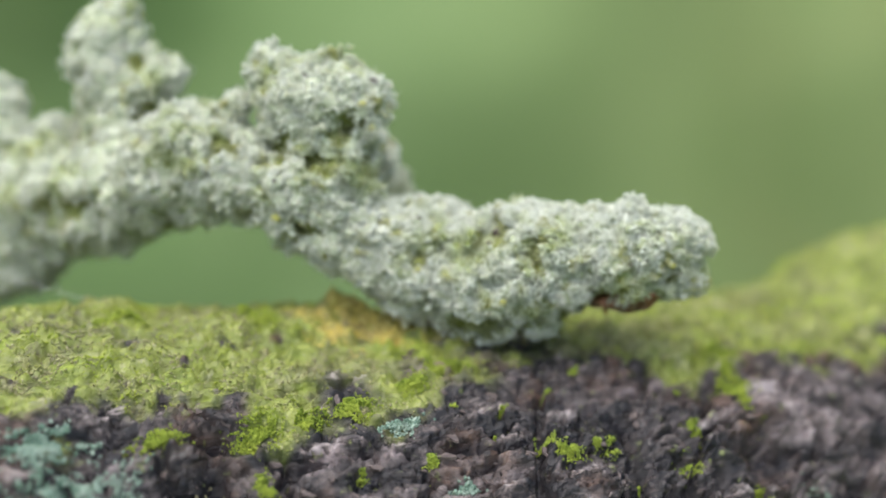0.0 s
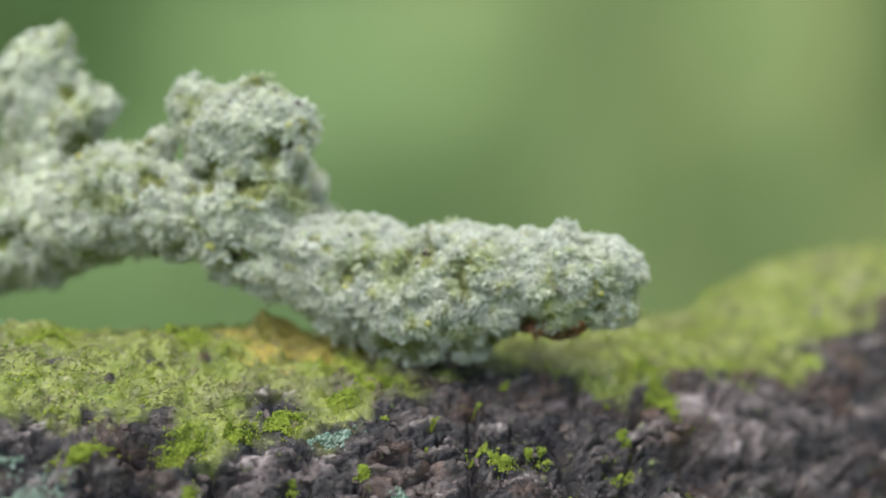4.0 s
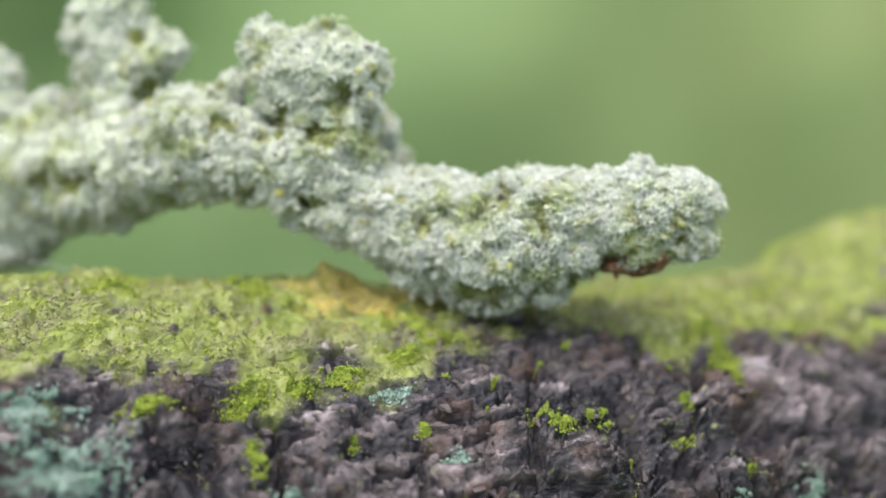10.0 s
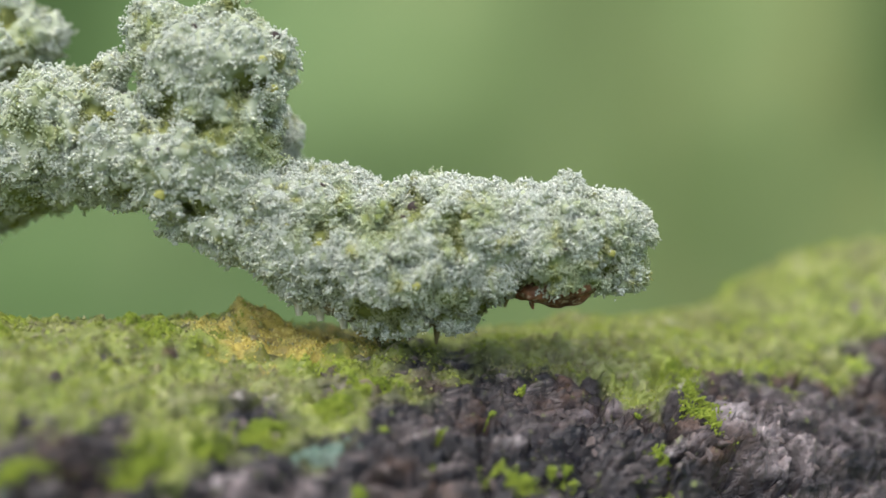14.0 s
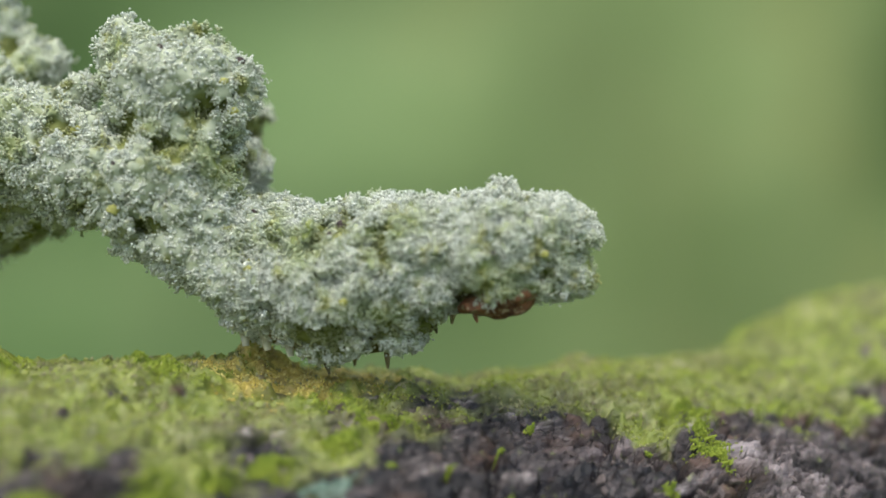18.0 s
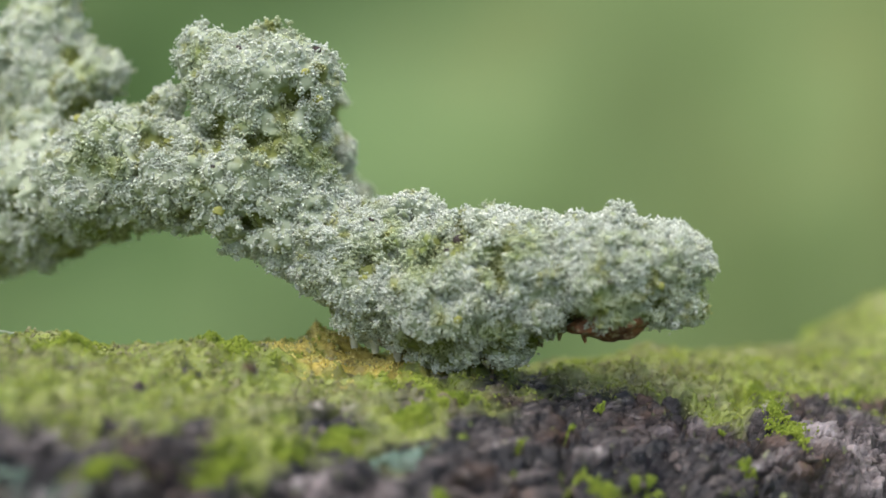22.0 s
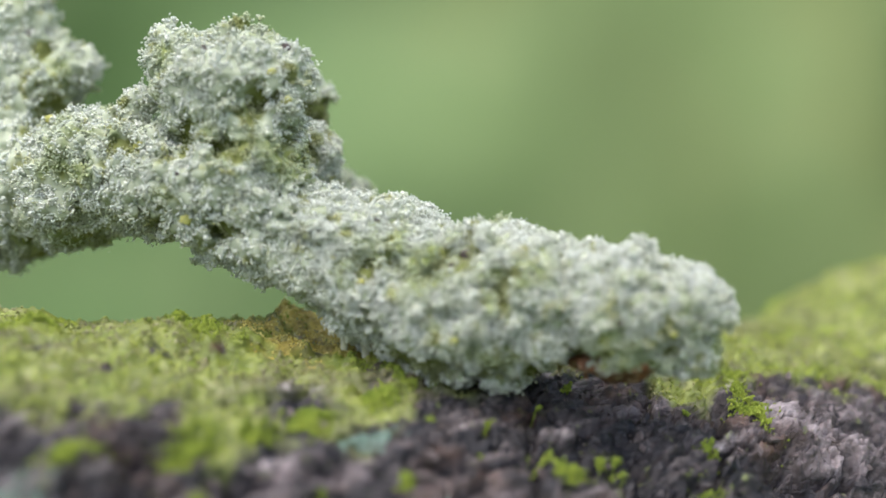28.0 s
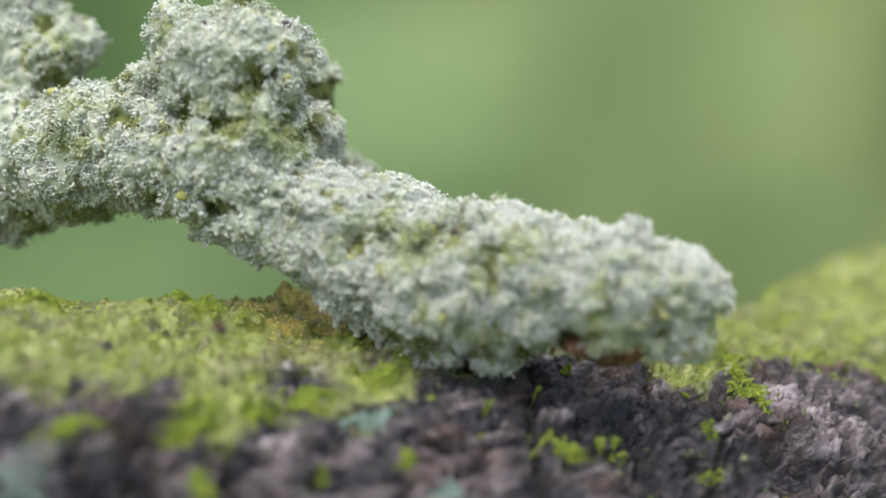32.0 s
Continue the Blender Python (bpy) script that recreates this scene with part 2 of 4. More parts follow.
def bark_material():
    m, nt, b = shader("mossy_bark", 0.7)
    b.inputs["Specular IOR Level"].default_value = 0.45
    base = ramp(nt, fibre_grain(nt, 0.6, 0.35), [(0.43, (0.006, 0.006, 0.008)), (0.51, (0.030, 0.025, 0.025)), (0.59, (0.105, 0.086, 0.081)), (0.70, (0.40, 0.355, 0.345))])
    base = blend(nt, ramp(nt, grain(nt, 2.4, 3), [(0.50, (0, 0, 0)), (0.64, (0.7, 0.7, 0.7))]), base, ramp(nt, fibre_grain(nt, 0.5), [(0.40, (0.030, 0.018, 0.013)), (0.62, (0.17, 0.095, 0.06))]))
    base = blend(nt, stain(nt, "pale"), base, ramp(nt, fibre_grain(nt, 0.9), [(0.40, (0.030, 0.025, 0.025)), (0.51, (0.19, 0.155, 0.152)), (0.68, (0.42, 0.37, 0.37))]))
    # wet bark, and shade painted dark into the hollows and low bark
    base = blend(nt, stain(nt, "wet_shade"), base, ramp(nt, fibre_grain(nt, 0.4), [(0.40, (0.006, 0.006, 0.008)), (0.55, (0.022, 0.018, 0.019)), (0.70, (0.15, 0.12, 0.11))]))
    # near black painted into the cut cracks by depth, deepening their shade
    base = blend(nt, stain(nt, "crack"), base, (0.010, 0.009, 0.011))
    moss = ramp(nt, grain(nt, 0.9, 5, 0.65), [(0.32, (0.085, 0.085, 0.035)), (0.45, (0.155, 0.185, 0.035)), (0.56, (0.22, 0.26, 0.05)), (0.68, (0.28, 0.28, 0.15))])
    moss = blend(nt, ramp(nt, grain(nt, 2.2, 3), [(0.50, (0, 0, 0)), (0.60, (0.8, 0.8, 0.8))]), moss, ramp(nt, fibre_grain(nt, 0.7, 0.5), [(0.4, (0.09, 0.12, 0.015)), (0.6, (0.24, 0.31, 0.03))]))
    moss = blend(nt, ramp(nt, fibre_grain(nt, 1.9, 0.5), [(0.52, (0, 0, 0)), (0.63, (0.5, 0.5, 0.5))]), moss, ramp(nt, grain(nt, 0.4, 4), [(0.4, (0.08, 0.075, 0.03)), (0.6, (0.25, 0.24, 0.14))]))
    c = blend(nt, stain(nt, "moss"), base, moss)
    c = blend(nt, stain(nt, "ochre"), c, ramp(nt, grain(nt, 0.5, 4), [(0.35, (0.26, 0.20, 0.05)), (0.6, (0.54, 0.44, 0.10))]))
    c = blend(nt, ramp(nt, grain(nt, 0.45, 3), [(0.64, (0, 0, 0)), (0.72, (0.7, 0.7, 0.7))]), c, (0.17, 0.20, 0.06))
    nt.links.new(ramp(nt, stain(nt, "wet_shade"), [(0.0, (0.44, 0.44, 0.44)), (1.0, (0.14, 0.14, 0.14))]), b.inputs["Roughness"])
    finish(nt, b, c, fibre_grain(nt, 0.22, 0.35), 1.0, 0.12)
    return m


bark_mat = bark_material()


def grains_of(name, stops, size=1.0, rough=0.9):
    m, nt, b = shader(name, rough)
    c = ramp(nt, island(nt), stops)
    c = blend(nt, ramp(nt, grain(nt, size, 3), [(0.45, (0, 0, 0)), (0.62, (0.6, 0.6, 0.6))]), c, stops[-1][1])
    finish(nt, b, c)
    return m


moss_mat = grains_of("green_moss", [(0.0, (0.10, 0.145, 0.02)), (0.5, (0.19, 0.255, 0.03)), (1.0, (0.28, 0.335, 0.05))])
algae_mat, nt, b = shader("algae_dust", 0.9)
tone = ramp(nt, island(nt), [(0.0, (0.14, 0.15, 0.04)), (0.4, (0.21, 0.255, 0.04)), (0.8, (0.28, 0.33, 0.055)), (1.0, (0.36, 0.36, 0.19))])
tone = blend(nt, ramp(nt, grain(nt, 1.1, 4), [(0.42, (0, 0, 0)), (0.54, (0.75, 0.75, 0.75))]), tone, (0.25, 0.23, 0.15))
tone = blend(nt, ramp(nt, grain(nt, 2.0, 3), [(0.50, (0, 0, 0)), (0.60, (0.8, 0.8, 0.8))]), tone, (0.24, 0.31, 0.03))
tone = blend(nt, ramp(nt, fibre_grain(nt, 1.9, 0.5), [(0.52, (0, 0, 0)), (0.63, (0.5, 0.5, 0.5))]), tone, (0.17, 0.15, 0.09))
finish(nt, b, tone)
ochre_mat = grains_of("ochre_dust", [(0.0, (0.25, 0.19, 0.05)), (0.5, (0.52, 0.43, 0.09)), (1.0, (0.58, 0.52, 0.20))])
teal_mat = grains_of("blue_green_lichen", [(0.0, (0.08, 0.14, 0.10)), (0.6, (0.15, 0.24, 0.18)), (1.0, (0.29, 0.36, 0.30))])
flake_mat = grains_of("bark_flake", [(0.0, (0.02, 0.016, 0.016)), (0.5, (0.06, 0.047, 0.043)), (1.0, (0.17, 0.14, 0.13))], 0.6, 0.6)


def plain(name, dark, light, size, rough):
    m, nt, b = shader(name, rough)
    finish(nt, b, ramp(nt, grain(nt, size, 4), [(0.35, dark), (0.65, light)]), grain(nt, size * 0.3, 3), 0.4, 0.03)
    return m


head_mat, nt, b = shader("brown_chitin", 0.5)
tone = ramp(nt, grain(nt, 0.4, 4), [(0.35, (0.07, 0.032, 0.020)), (0.65, (0.33, 0.15, 0.075))])
tone = blend(nt, ramp(nt, grain(nt, 0.16, 3), [(0.54, (0, 0, 0)), (0.64, (0.8, 0.8, 0.8))]), tone, (0.42, 0.36, 0.24))
finish(nt, b, tone, grain(nt, 0.12, 3), 0.8, 0.05)
skin_mat = plain("olive_skin", (0.08, 0.07, 0.03), (0.24, 0.20, 0.10), 0.5, 0.6)
dark_mat = plain("dark_debris", (0.03, 0.025, 0.025), (0.12, 0.09, 0.08), 0.2, 0.8)
silk_mat = plain("silk", (0.7, 0.7, 0.68), (0.85, 0.85, 0.82), 0.2, 0.35)


def far_material(name, stops, size, glow=0.0):
    m, nt, b = shader(name, 1.0)
    b.inputs["Specular IOR Level"].default_value = 0.0
    c = ramp(nt, grain(nt, size, 2, 0.5), stops)
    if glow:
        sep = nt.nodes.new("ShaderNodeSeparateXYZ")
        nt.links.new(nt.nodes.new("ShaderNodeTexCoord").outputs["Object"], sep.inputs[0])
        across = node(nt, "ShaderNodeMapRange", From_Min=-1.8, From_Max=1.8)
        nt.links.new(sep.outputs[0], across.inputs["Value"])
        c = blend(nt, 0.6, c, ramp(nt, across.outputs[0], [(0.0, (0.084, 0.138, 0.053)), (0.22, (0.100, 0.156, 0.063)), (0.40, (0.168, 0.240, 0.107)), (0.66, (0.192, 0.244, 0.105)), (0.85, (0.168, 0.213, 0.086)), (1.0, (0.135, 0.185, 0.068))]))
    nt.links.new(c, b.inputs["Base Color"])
    # emission in the foliage's own colour stands in for daylight falling on it
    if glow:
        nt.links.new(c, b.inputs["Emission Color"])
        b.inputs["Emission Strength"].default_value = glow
    return m


# ---- far surroundings ----
def quad_sheet(name, verts, faces, mat, label, category):
    me = mesh_from(name, np.array(verts, float), np.array(faces))
    ob = part(name, me, mat)
    return tagged(ob, label, category, kind="structure")


def surroundings():
    xs = np.linspace(-1, 1, 41) ** 3 * 400000
    gx, gy = np.meshgrid(xs, xs, indexing="ij")
    v = np.stack([gx.ravel(), gy.ravel(), -900 + 60 * value_noise(np.stack([gx.ravel(), gy.ravel(), 0 * gx.ravel()], 1) / 3000)], 1)
    i = np.arange(40)[:, None] * 41 + np.arange(40)[None]
    f = np.stack([i, i + 41, i + 42, i + 1], -1).reshape(-1, 4)
    quad_sheet("ground", v, f, far_material("meadow_grass", [(0.3, (0.05, 0.09, 0.02)), (0.7, (0.11, 0.15, 0.04))], 900), "green meadow grass far below and behind", "ground")
    a = np.linspace(-75, 75, 49)
    h = np.linspace(-900, 4200, 21)
    ga, gh = np.meshgrid(np.radians(a), h, indexing="ij")
    r = 3600 + 260 * value_noise(np.stack([ga.ravel() * 6, gh.ravel() / 700, 0 * gh.ravel()], 1), 5)
    v = np.stack([np.sin(ga.ravel()) * r, np.cos(ga.ravel()) * r, gh.ravel()], 1)
    i = np.arange(48)[:, None] * 21 + np.arange(20)[None]
    f = np.stack([i, i + 21, i + 22, i + 1], -1).reshape(-1, 4)
    quad_sheet("backdrop", v, f, far_material("far_foliage_glow", [(0.30, (0.115, 0.185, 0.070)), (0.46, (0.140, 0.208, 0.088)), (0.56, (0.165, 0.224, 0.100)), (0.70, (0.195, 0.222, 0.096))], 800, 0.14), "distant blurred green foliage behind the branch, self-glowing in place of daylight", "backdrop")


surroundings()

# ---- the branch: u along it, s across it (away from the camera), both level ----
YAW = radians(30)
CU, SU = math.cos(YAW), math.sin(YAW)


def crest_z(u):
    return np.interp(u, [-60, -20, -8, -5.5, -2, 3, 8, 12, 16.5, 20, 21, 22.5, 25, 40, 120], [-1.5, 0.1, -0.1, -0.35, -0.6, -1.15, -1.25, -1.5, -1.6, -1.4, -0.9, -0.05, 0.35, 0.35, -2.0])


def crest_s(u):
    return np.interp(u, [-60, -8, -5, -2, 1, 5, 8, 16, 30, 120], [6.5, 6.2, 5.6, 4.8, 3.6, 2.6, 3.2, 4.0, 5.0, 5.0])


def front_r(u):
    return np.interp(u, [-2, 4], [16.5, 13.0])


def branch_surface(u, phi):
    """Smooth branch: place and outward normal; phi > 0 is the side towards the camera."""
    front = phi > 0
    r = np.where(front, front_r(u), 10.0)
    n_s, n_z = -np.sin(phi), np.cos(phi)
    s = crest_s(u) + r * n_s
    z = crest_z(u) - r * (1 - n_z) * (1 + 0.45 * smooth_edge(phi, 0.38, 0.9) * smooth_edge(3.14 - phi, 0.0, 1.6))
    p = np.stack([u * CU - s * SU, u * SU + s * CU, z], 1)
    n = np.stack([-n_s * SU, n_s * CU, n_z], 1)
    return p, n, s


def smooth_edge(x, a, b):
    t = np.clip((x - a) / (b - a), 0, 1)
    return t * t * (3 - 2 * t)


def moss_amount(u, s, p):
    edge = np.interp(u, [-30, -12, -8, -6.5, -3.8, -0.6, 1.2, 3, 4.6, 6, 8.5, 14, 20, 40], [0.6, 0.5, -0.5, -0.8, -0.7, 0.3, 1.5, 1.4, 0.2, -0.9, -1.1, -0.7, 0.0, 0.0])
    m = smooth_edge(s - edge + 1.5 * fbm(p / 1.6, 3, 11), -0.5, 0.9)
    return m * smooth_edge(fbm(p / 0.55, 3, 17), -1.0, -0.4)


def ochre_amount(u, s, p):
    d = np.hypot((u + 0.7) / 3.0, (s - 4.2) / 2.2)
    return smooth_edge(1.15 - d + 0.5 * fbm(p / 0.8, 3, 23), 0.1, 0.7)


def trench(u, s, a, b, width):
    """How near the plan point lies to a crack from a to b."""
    ax, ay = b[0] - a[0], b[1] - a[1]
    t = np.clip(((u - a[0]) * ax + (s - a[1]) * ay) / (ax * ax + ay * ay), 0, 1)
    wob = 0.28 * value_noise(np.stack([u * 1.1, s * 1.1, 0 * u], 1), 71)
    d = np.hypot(u - a[0] - t * ax + wob, s - a[1] - t * ay)
    return np.exp(-(d / width) ** 2)


CRACKS = (((1.1, -2.0), (-1.2, -6.2), 0.17), ((3.8, -2.9), (1.8, -7.4), 0.36), ((-3.0, -3.6), (-4.2, -6.4), 0.20), ((-1.0, -4.6), (2.4, -5.2), 0.13), ((5.6, -4.6), (3.9, -8.0), 0.22), ((-4.6, -2.2), (-1.6, -2.9), 0.10), ((-6.4, -3.0), (-3.4, -4.4), 0.13), ((0.6, -1.4), (3.4, -2.2), 0.15), ((-7.9, -1.6), (-9.2, -4.6), 0.40), ((8.6, 0.4), (6.9, -2.4), 0.22), ((8.9, -4.1), (6.6, -4.5), 0.30))


HOLLOWS = ((-8.7, -1.9, 1.3, 0.45, 0.6), (-7.6, -0.9, 0.45, 0.22, 0.5), (-10.9, -1.3, 0.4, 0.3, 0.4), (-4.3, -2.8, 0.4, 0.22, 0.5), (7.7, -4.0, 0.6, 0.3, 0.5), (10.8, -4.8, 1.0, 0.4, 0.6), (2.6, -3.0, 1.8, 0.7, 0.28), (3.6, -1.6, 0.9, 0.3, 0.3), (3.4, -5.6, 0.8, 1.6, 0.40), (8.5, -6.2, 3.0, 1.0, 0.25))
RIDGES = ((-9.0, -1.1, 0.9, 0.2, 0.3), (-4.6, -2.2, 0.5, 0.35, 0.4), (5.0, -3.0, 0.8, 0.45, 0.35), (7.5, -3.2, 0.9, 0.45, 0.35), (4.6, -0.8, 0.4, 0.3, 0.4), (11.0, -2.5, 2.0, 0.8, 0.3), (-1.9, 5.3, 0.28, 0.28, 0.35), (-5.0, 4.2, 0.8, 0.5, 0.12), (-8.6, 4.6, 0.9, 0.6, 0.2), (-3.6, 4.6, 0.35, 0.3, 0.2))


def mounds(u, s, p, table):
    """The sum of soft uneven mounds: place, half sizes and height."""
    wob = 0.5 * fbm(p / 0.9, 3, 97)
    h = np.zeros(len(u))
    for a, b, ru, rs, top in table:
        h += top * np.exp(-np.maximum(0, ((u - a) / ru) ** 2 + ((s - b) / rs) ** 2 + wob))
    return h


# Wet patches plus painted shade: hollows and the undercut bottom darker, ridges spared.
def wet_shade_amount(u, s, p):
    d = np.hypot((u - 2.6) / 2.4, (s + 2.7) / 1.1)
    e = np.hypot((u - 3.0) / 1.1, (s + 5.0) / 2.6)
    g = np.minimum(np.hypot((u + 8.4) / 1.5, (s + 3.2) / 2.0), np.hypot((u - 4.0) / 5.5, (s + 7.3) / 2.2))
    wet_shade = smooth_edge(1.0 - np.minimum(np.minimum(d, e), g) + 0.7 * fbm(p / 0.9, 3, 83), 0.0, 0.6)
    return np.clip(np.maximum(wet_shade, 1.6 * mounds(u, s, p, HOLLOWS)) - 1.5 * mounds(u, s, p, RIDGES), 0, 1)


def pale_amount(u, s, p):
    d = np.hypot((u + 4.3) / 2.4, (s + 3.4) / 1.6)
    e = np.minimum(np.hypot((u - 10.0) / 6.0, (s + 2.8) / 2.6), np.hypot((u - 5.0) / 3.4, (s + 1.7) / 1.0))
    wob = fbm(np.stack([u / 1.6, s / 0.6, p[:, 2] / 0.6], 1), 3, 89)
    return np.maximum(smooth_edge(1.0 - d + 0.8 * wob, 0.1, 0.9), 0.7 * smooth_edge(1.0 - e + 0.45 * wob, 0.0, 0.8))


def plates(x, y, seed):
    """Irregular plates in the plane: nearness to a joint, the plate's own random number, and how far up the plate a point lies."""
    f = np.floor(np.stack([x, y, 0 * x], 1))
    (hx, hy, hz), s = lattice(f, seed)
    f1, f2 = np.full(len(x), 9.0), np.full(len(x), 9.0)
    tone, up = np.zeros(len(x)), np.zeros(len(x))
    for a in (0, 1, 2):
        for b in (0, 1, 2):
            h = scramble(hx[a] ^ hy[b] ^ hz[1] ^ s)
            dx = x - f[:, 0] - (a - 1) - (h & np.uint32(1023)) / 1023
            dy = y - f[:, 1] - (b - 1) - ((h >> 10) & np.uint32(1023)) / 1023
            d = np.hypot(dx, dy)
            first = d < f1
            f2 = np.where(first, f1, np.minimum(f2, d))
            tone, up, f1 = np.where(first, (h >> 20) / 4095, tone), np.where(first, dy, up), np.where(first, d, f1)
    return f2 - f1, tone, up


def relief(u, s, phi, p):
    """Height of the bark over the smooth branch, and how deep a crack runs there."""
    w1, w2 = fbm(p / 1.5, 3, 31), fbm(p / 1.5, 3, 37)
    w3 = fbm(p / 0.4, 2, 38)
    arc = 16.5 * phi
    bare = 1 - 0.85 * moss_amount(u, s, p)
    gap, tone, up = plates((u + 0.45 * w1 + 0.10 * w3) / 2.4, (arc - 0.12 * u + 0.35 * w2 + 0.08 * w3) / 0.80, 43)
    gap2, tone2, up2 = plates((u + 0.5 * w2 + 0.06 * w3) / 1.2, (arc - 0.20 * u + 0.3 * w1 + 0.05 * w3) / 0.24, 47)
    fibre = 1 - np.abs(fbm(np.stack([(u + 0.5 * w1) / 1.6, (arc - 0.2 * u + 0.7 * w2) / 0.17, 0 * u], 1), 4, 59))
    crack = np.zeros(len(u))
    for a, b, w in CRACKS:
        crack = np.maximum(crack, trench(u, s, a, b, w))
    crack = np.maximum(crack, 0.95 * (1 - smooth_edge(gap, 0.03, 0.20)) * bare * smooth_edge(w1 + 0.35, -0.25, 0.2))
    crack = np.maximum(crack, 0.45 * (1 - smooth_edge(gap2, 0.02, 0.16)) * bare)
    level = 1 - 0.8 * smooth_edge(s, 0.5, 3.0)
    plate = 0.55 * (tone - 0.5) - 0.40 * up + 0.16 * (tone2 - 0.5) - 0.12 * up2
    h = 0.20 * fbm(p / 1.9, 4, 53) + bare * level * (0.44 * plate + 0.17 * (fibre - 0.6)) - 0.66 * level * crack
    h += bare * 0.09 * (0.5 - np.abs(fbm(np.stack([u / 0.5, arc / 0.2, 0 * u], 1) + 0.6 * w1[:, None], 3, 61, 0.65)))
    cushion = 1 - np.abs(fbm(np.stack([(u + 0.4 * arc) / 1.2, arc / 0.6, w1], 1), 3, 75, 0.55))
    h += (1 - bare) * (0.56 * (cushion - 0.6) + 0.16 * fbm(p / 0.5, 4, 73, 0.6))
    h += 0.50 * np.exp(-((u + 1.6) / 0.95) ** 2 - ((s - 5.1) / 0.85) ** 2) + 0.45 * np.exp(-((u - 5.6) / 0.8) ** 2 - ((s - 1.4) / 0.6) ** 2)
    h += mounds(u, s, p, RIDGES) - mounds(u, s, p, HOLLOWS)
    h += 0.35 * np.exp(-((u + 5.0) / 1.2) ** 2 - ((s - 3.6) / 0.9) ** 2)
    return h, np.clip(crack, 0, 1)


def bark_point(u, s):
    """A place on the finished bark and its normal, for things that sit on it."""
    u, s = np.atleast_1d(np.asarray(u, float)), np.atleast_1d(np.asarray(s, float))
    d = crest_s(u) - s
    phi = np.arcsin(np.clip(d / np.where(d > 0, front_r(u), 10.0), -0.99, 0.99))
    p, n, s = branch_surface(u, phi)
    h, _ = relief(u, s, phi, p)
    return p + n * h[:, None], n


def build_branch():
    us = np.concatenate([np.linspace(-420, -60, 40)[:-1], np.linspace(-60, -17, 60)[:-1], np.arange(-17, 14, 0.07), np.linspace(14, 32, 130)[:-1], np.linspace(32, 120, 80)[:-1], np.linspace(120, 520, 40)])
    ph = np.concatenate([np.linspace(-180, -45, 36)[:-1], np.linspace(-45, -12, 40)[:-1], np.linspace(-12, 52, 245)[:-1], np.linspace(52, 180, 50)])
    gu, gp = np.meshgrid(us, np.radians(ph), indexing="ij")
    u, phi = gu.ravel(), gp.ravel()
    p, n, s = branch_surface(u, phi)
    h, crack = relief(u, s, phi, p)
    v = p + n * h[:, None]
    m = len(ph)
    ends = v.reshape(len(us), m, 3)
    mid = ends.mean(1, keepdims=True)
    ends[[0, -1]] = mid[[0, -1]] + 0.02 * (ends[[0, -1]] - mid[[0, -1]])
    under = (ends[:, 0] + ends[:, -1]) / 2
    ends[:, 0] = under
    ends[:, -1] = under
    v = ends.reshape(-1, 3)
    i = np.arange(len(us) - 1)[:, None] * m + np.arange(m - 1)[None]
    f = np.stack([i, i + m, i + m + 1, i + 1], -1).reshape(-1, 4)
    me = mesh_from("bark", v, f[:, ::-1])
    for key, val in (("moss", moss_amount(u, s, p)), ("ochre", ochre_amount(u, s, p)), ("crack", crack), ("wet_shade", wet_shade_amount(u, s, p)), ("pale", pale_amount(u, s, p))):
        me.attributes.new(key, "FLOAT", "POINT").data.foreach_set("value", val.astype(np.float32))
    branch = tagged(new("tree_branch"), "rough brown tree branch with cracked bark and green algae", "branch")
    branch.location = (0, 0, -0.02)
    bark = part("bark", me, bark_mat, branch, "cracked brown bark overgrown with green algae")
    bark.location = (0, 0, 0.02)
    return branch, bark


branch, bark = build_branch()

# ---- the caterpillar: balls (place, radius) that melt together, about each segment's own joint ----
FRONT = [
    (-0.94, 0.20, 0.62, 1.27),
    (0.09, 0.10, 0.20, 1.47),
    (0.88, 0.00, -0.31, 1.62),
    (2.33, -0.20, -0.75, 1.64),
    (3.49, -0.30, -0.35, 1.77),
    (4.42, -0.40, -0.25, 1.75),
    (5.86, -0.40, 0.07, 1.30),
    (6.71, -0.50, -0.10, 1.41),
    (8.13, -0.50, -0.03, 1.09),
    (8.32, -0.60, -0.69, 0.75),
    (2.97, -0.20, -1.40, 0.89),
    (7.22, -0.60, 1.24, 0.20),
    (0.16, 0.10, -0.29, 0.97),
    (4.26, -0.40, -1.80, 0.75),
    (1.17, 0.80, 0.40, 1.26),
]
MIDDLE = [
    (-0.98, 0.20, 3.36, 0.59),
    (0.51, 0.10, 2.98, 0.71),
    (1.15, 0.00, 3.05, 0.69),
    (1.73, -0.20, 2.43, 0.89),
    (0.27, 0.00, 2.14, 1.56),
    (0.71, 0.00, 0.90, 1.52),
    (0.78, -0.10, 0.09, 1.54),
    (1.44, -0.20, -0.98, 1.36),
    (2.56, -0.30, -1.95, 1.25),
    (-2.27, 0.60, 1.97, 0.40),
    (-0.44, 0.20, -0.14, 1.57),
    (-1.68, 0.40, -0.00, 1.51),
    (-2.51, 0.70, 0.10, 1.43),
    (-3.78, 1.00, 0.40, 1.72),
    (-4.60, 1.20, -0.06, 1.59),
    (-0.27, 0.10, -0.72, 1.25),
    (1.17, -0.20, -1.39, 1.11),
    (3.29, -0.40, -2.30, 1.19),
    (4.27, -0.20, -2.17, 1.35),
    (1.25, 4.20, 2.15, 0.85),
    (1.95, 6.30, -1.05, 0.98),
    (1.85, 2.70, 0.50, 0.75),
]
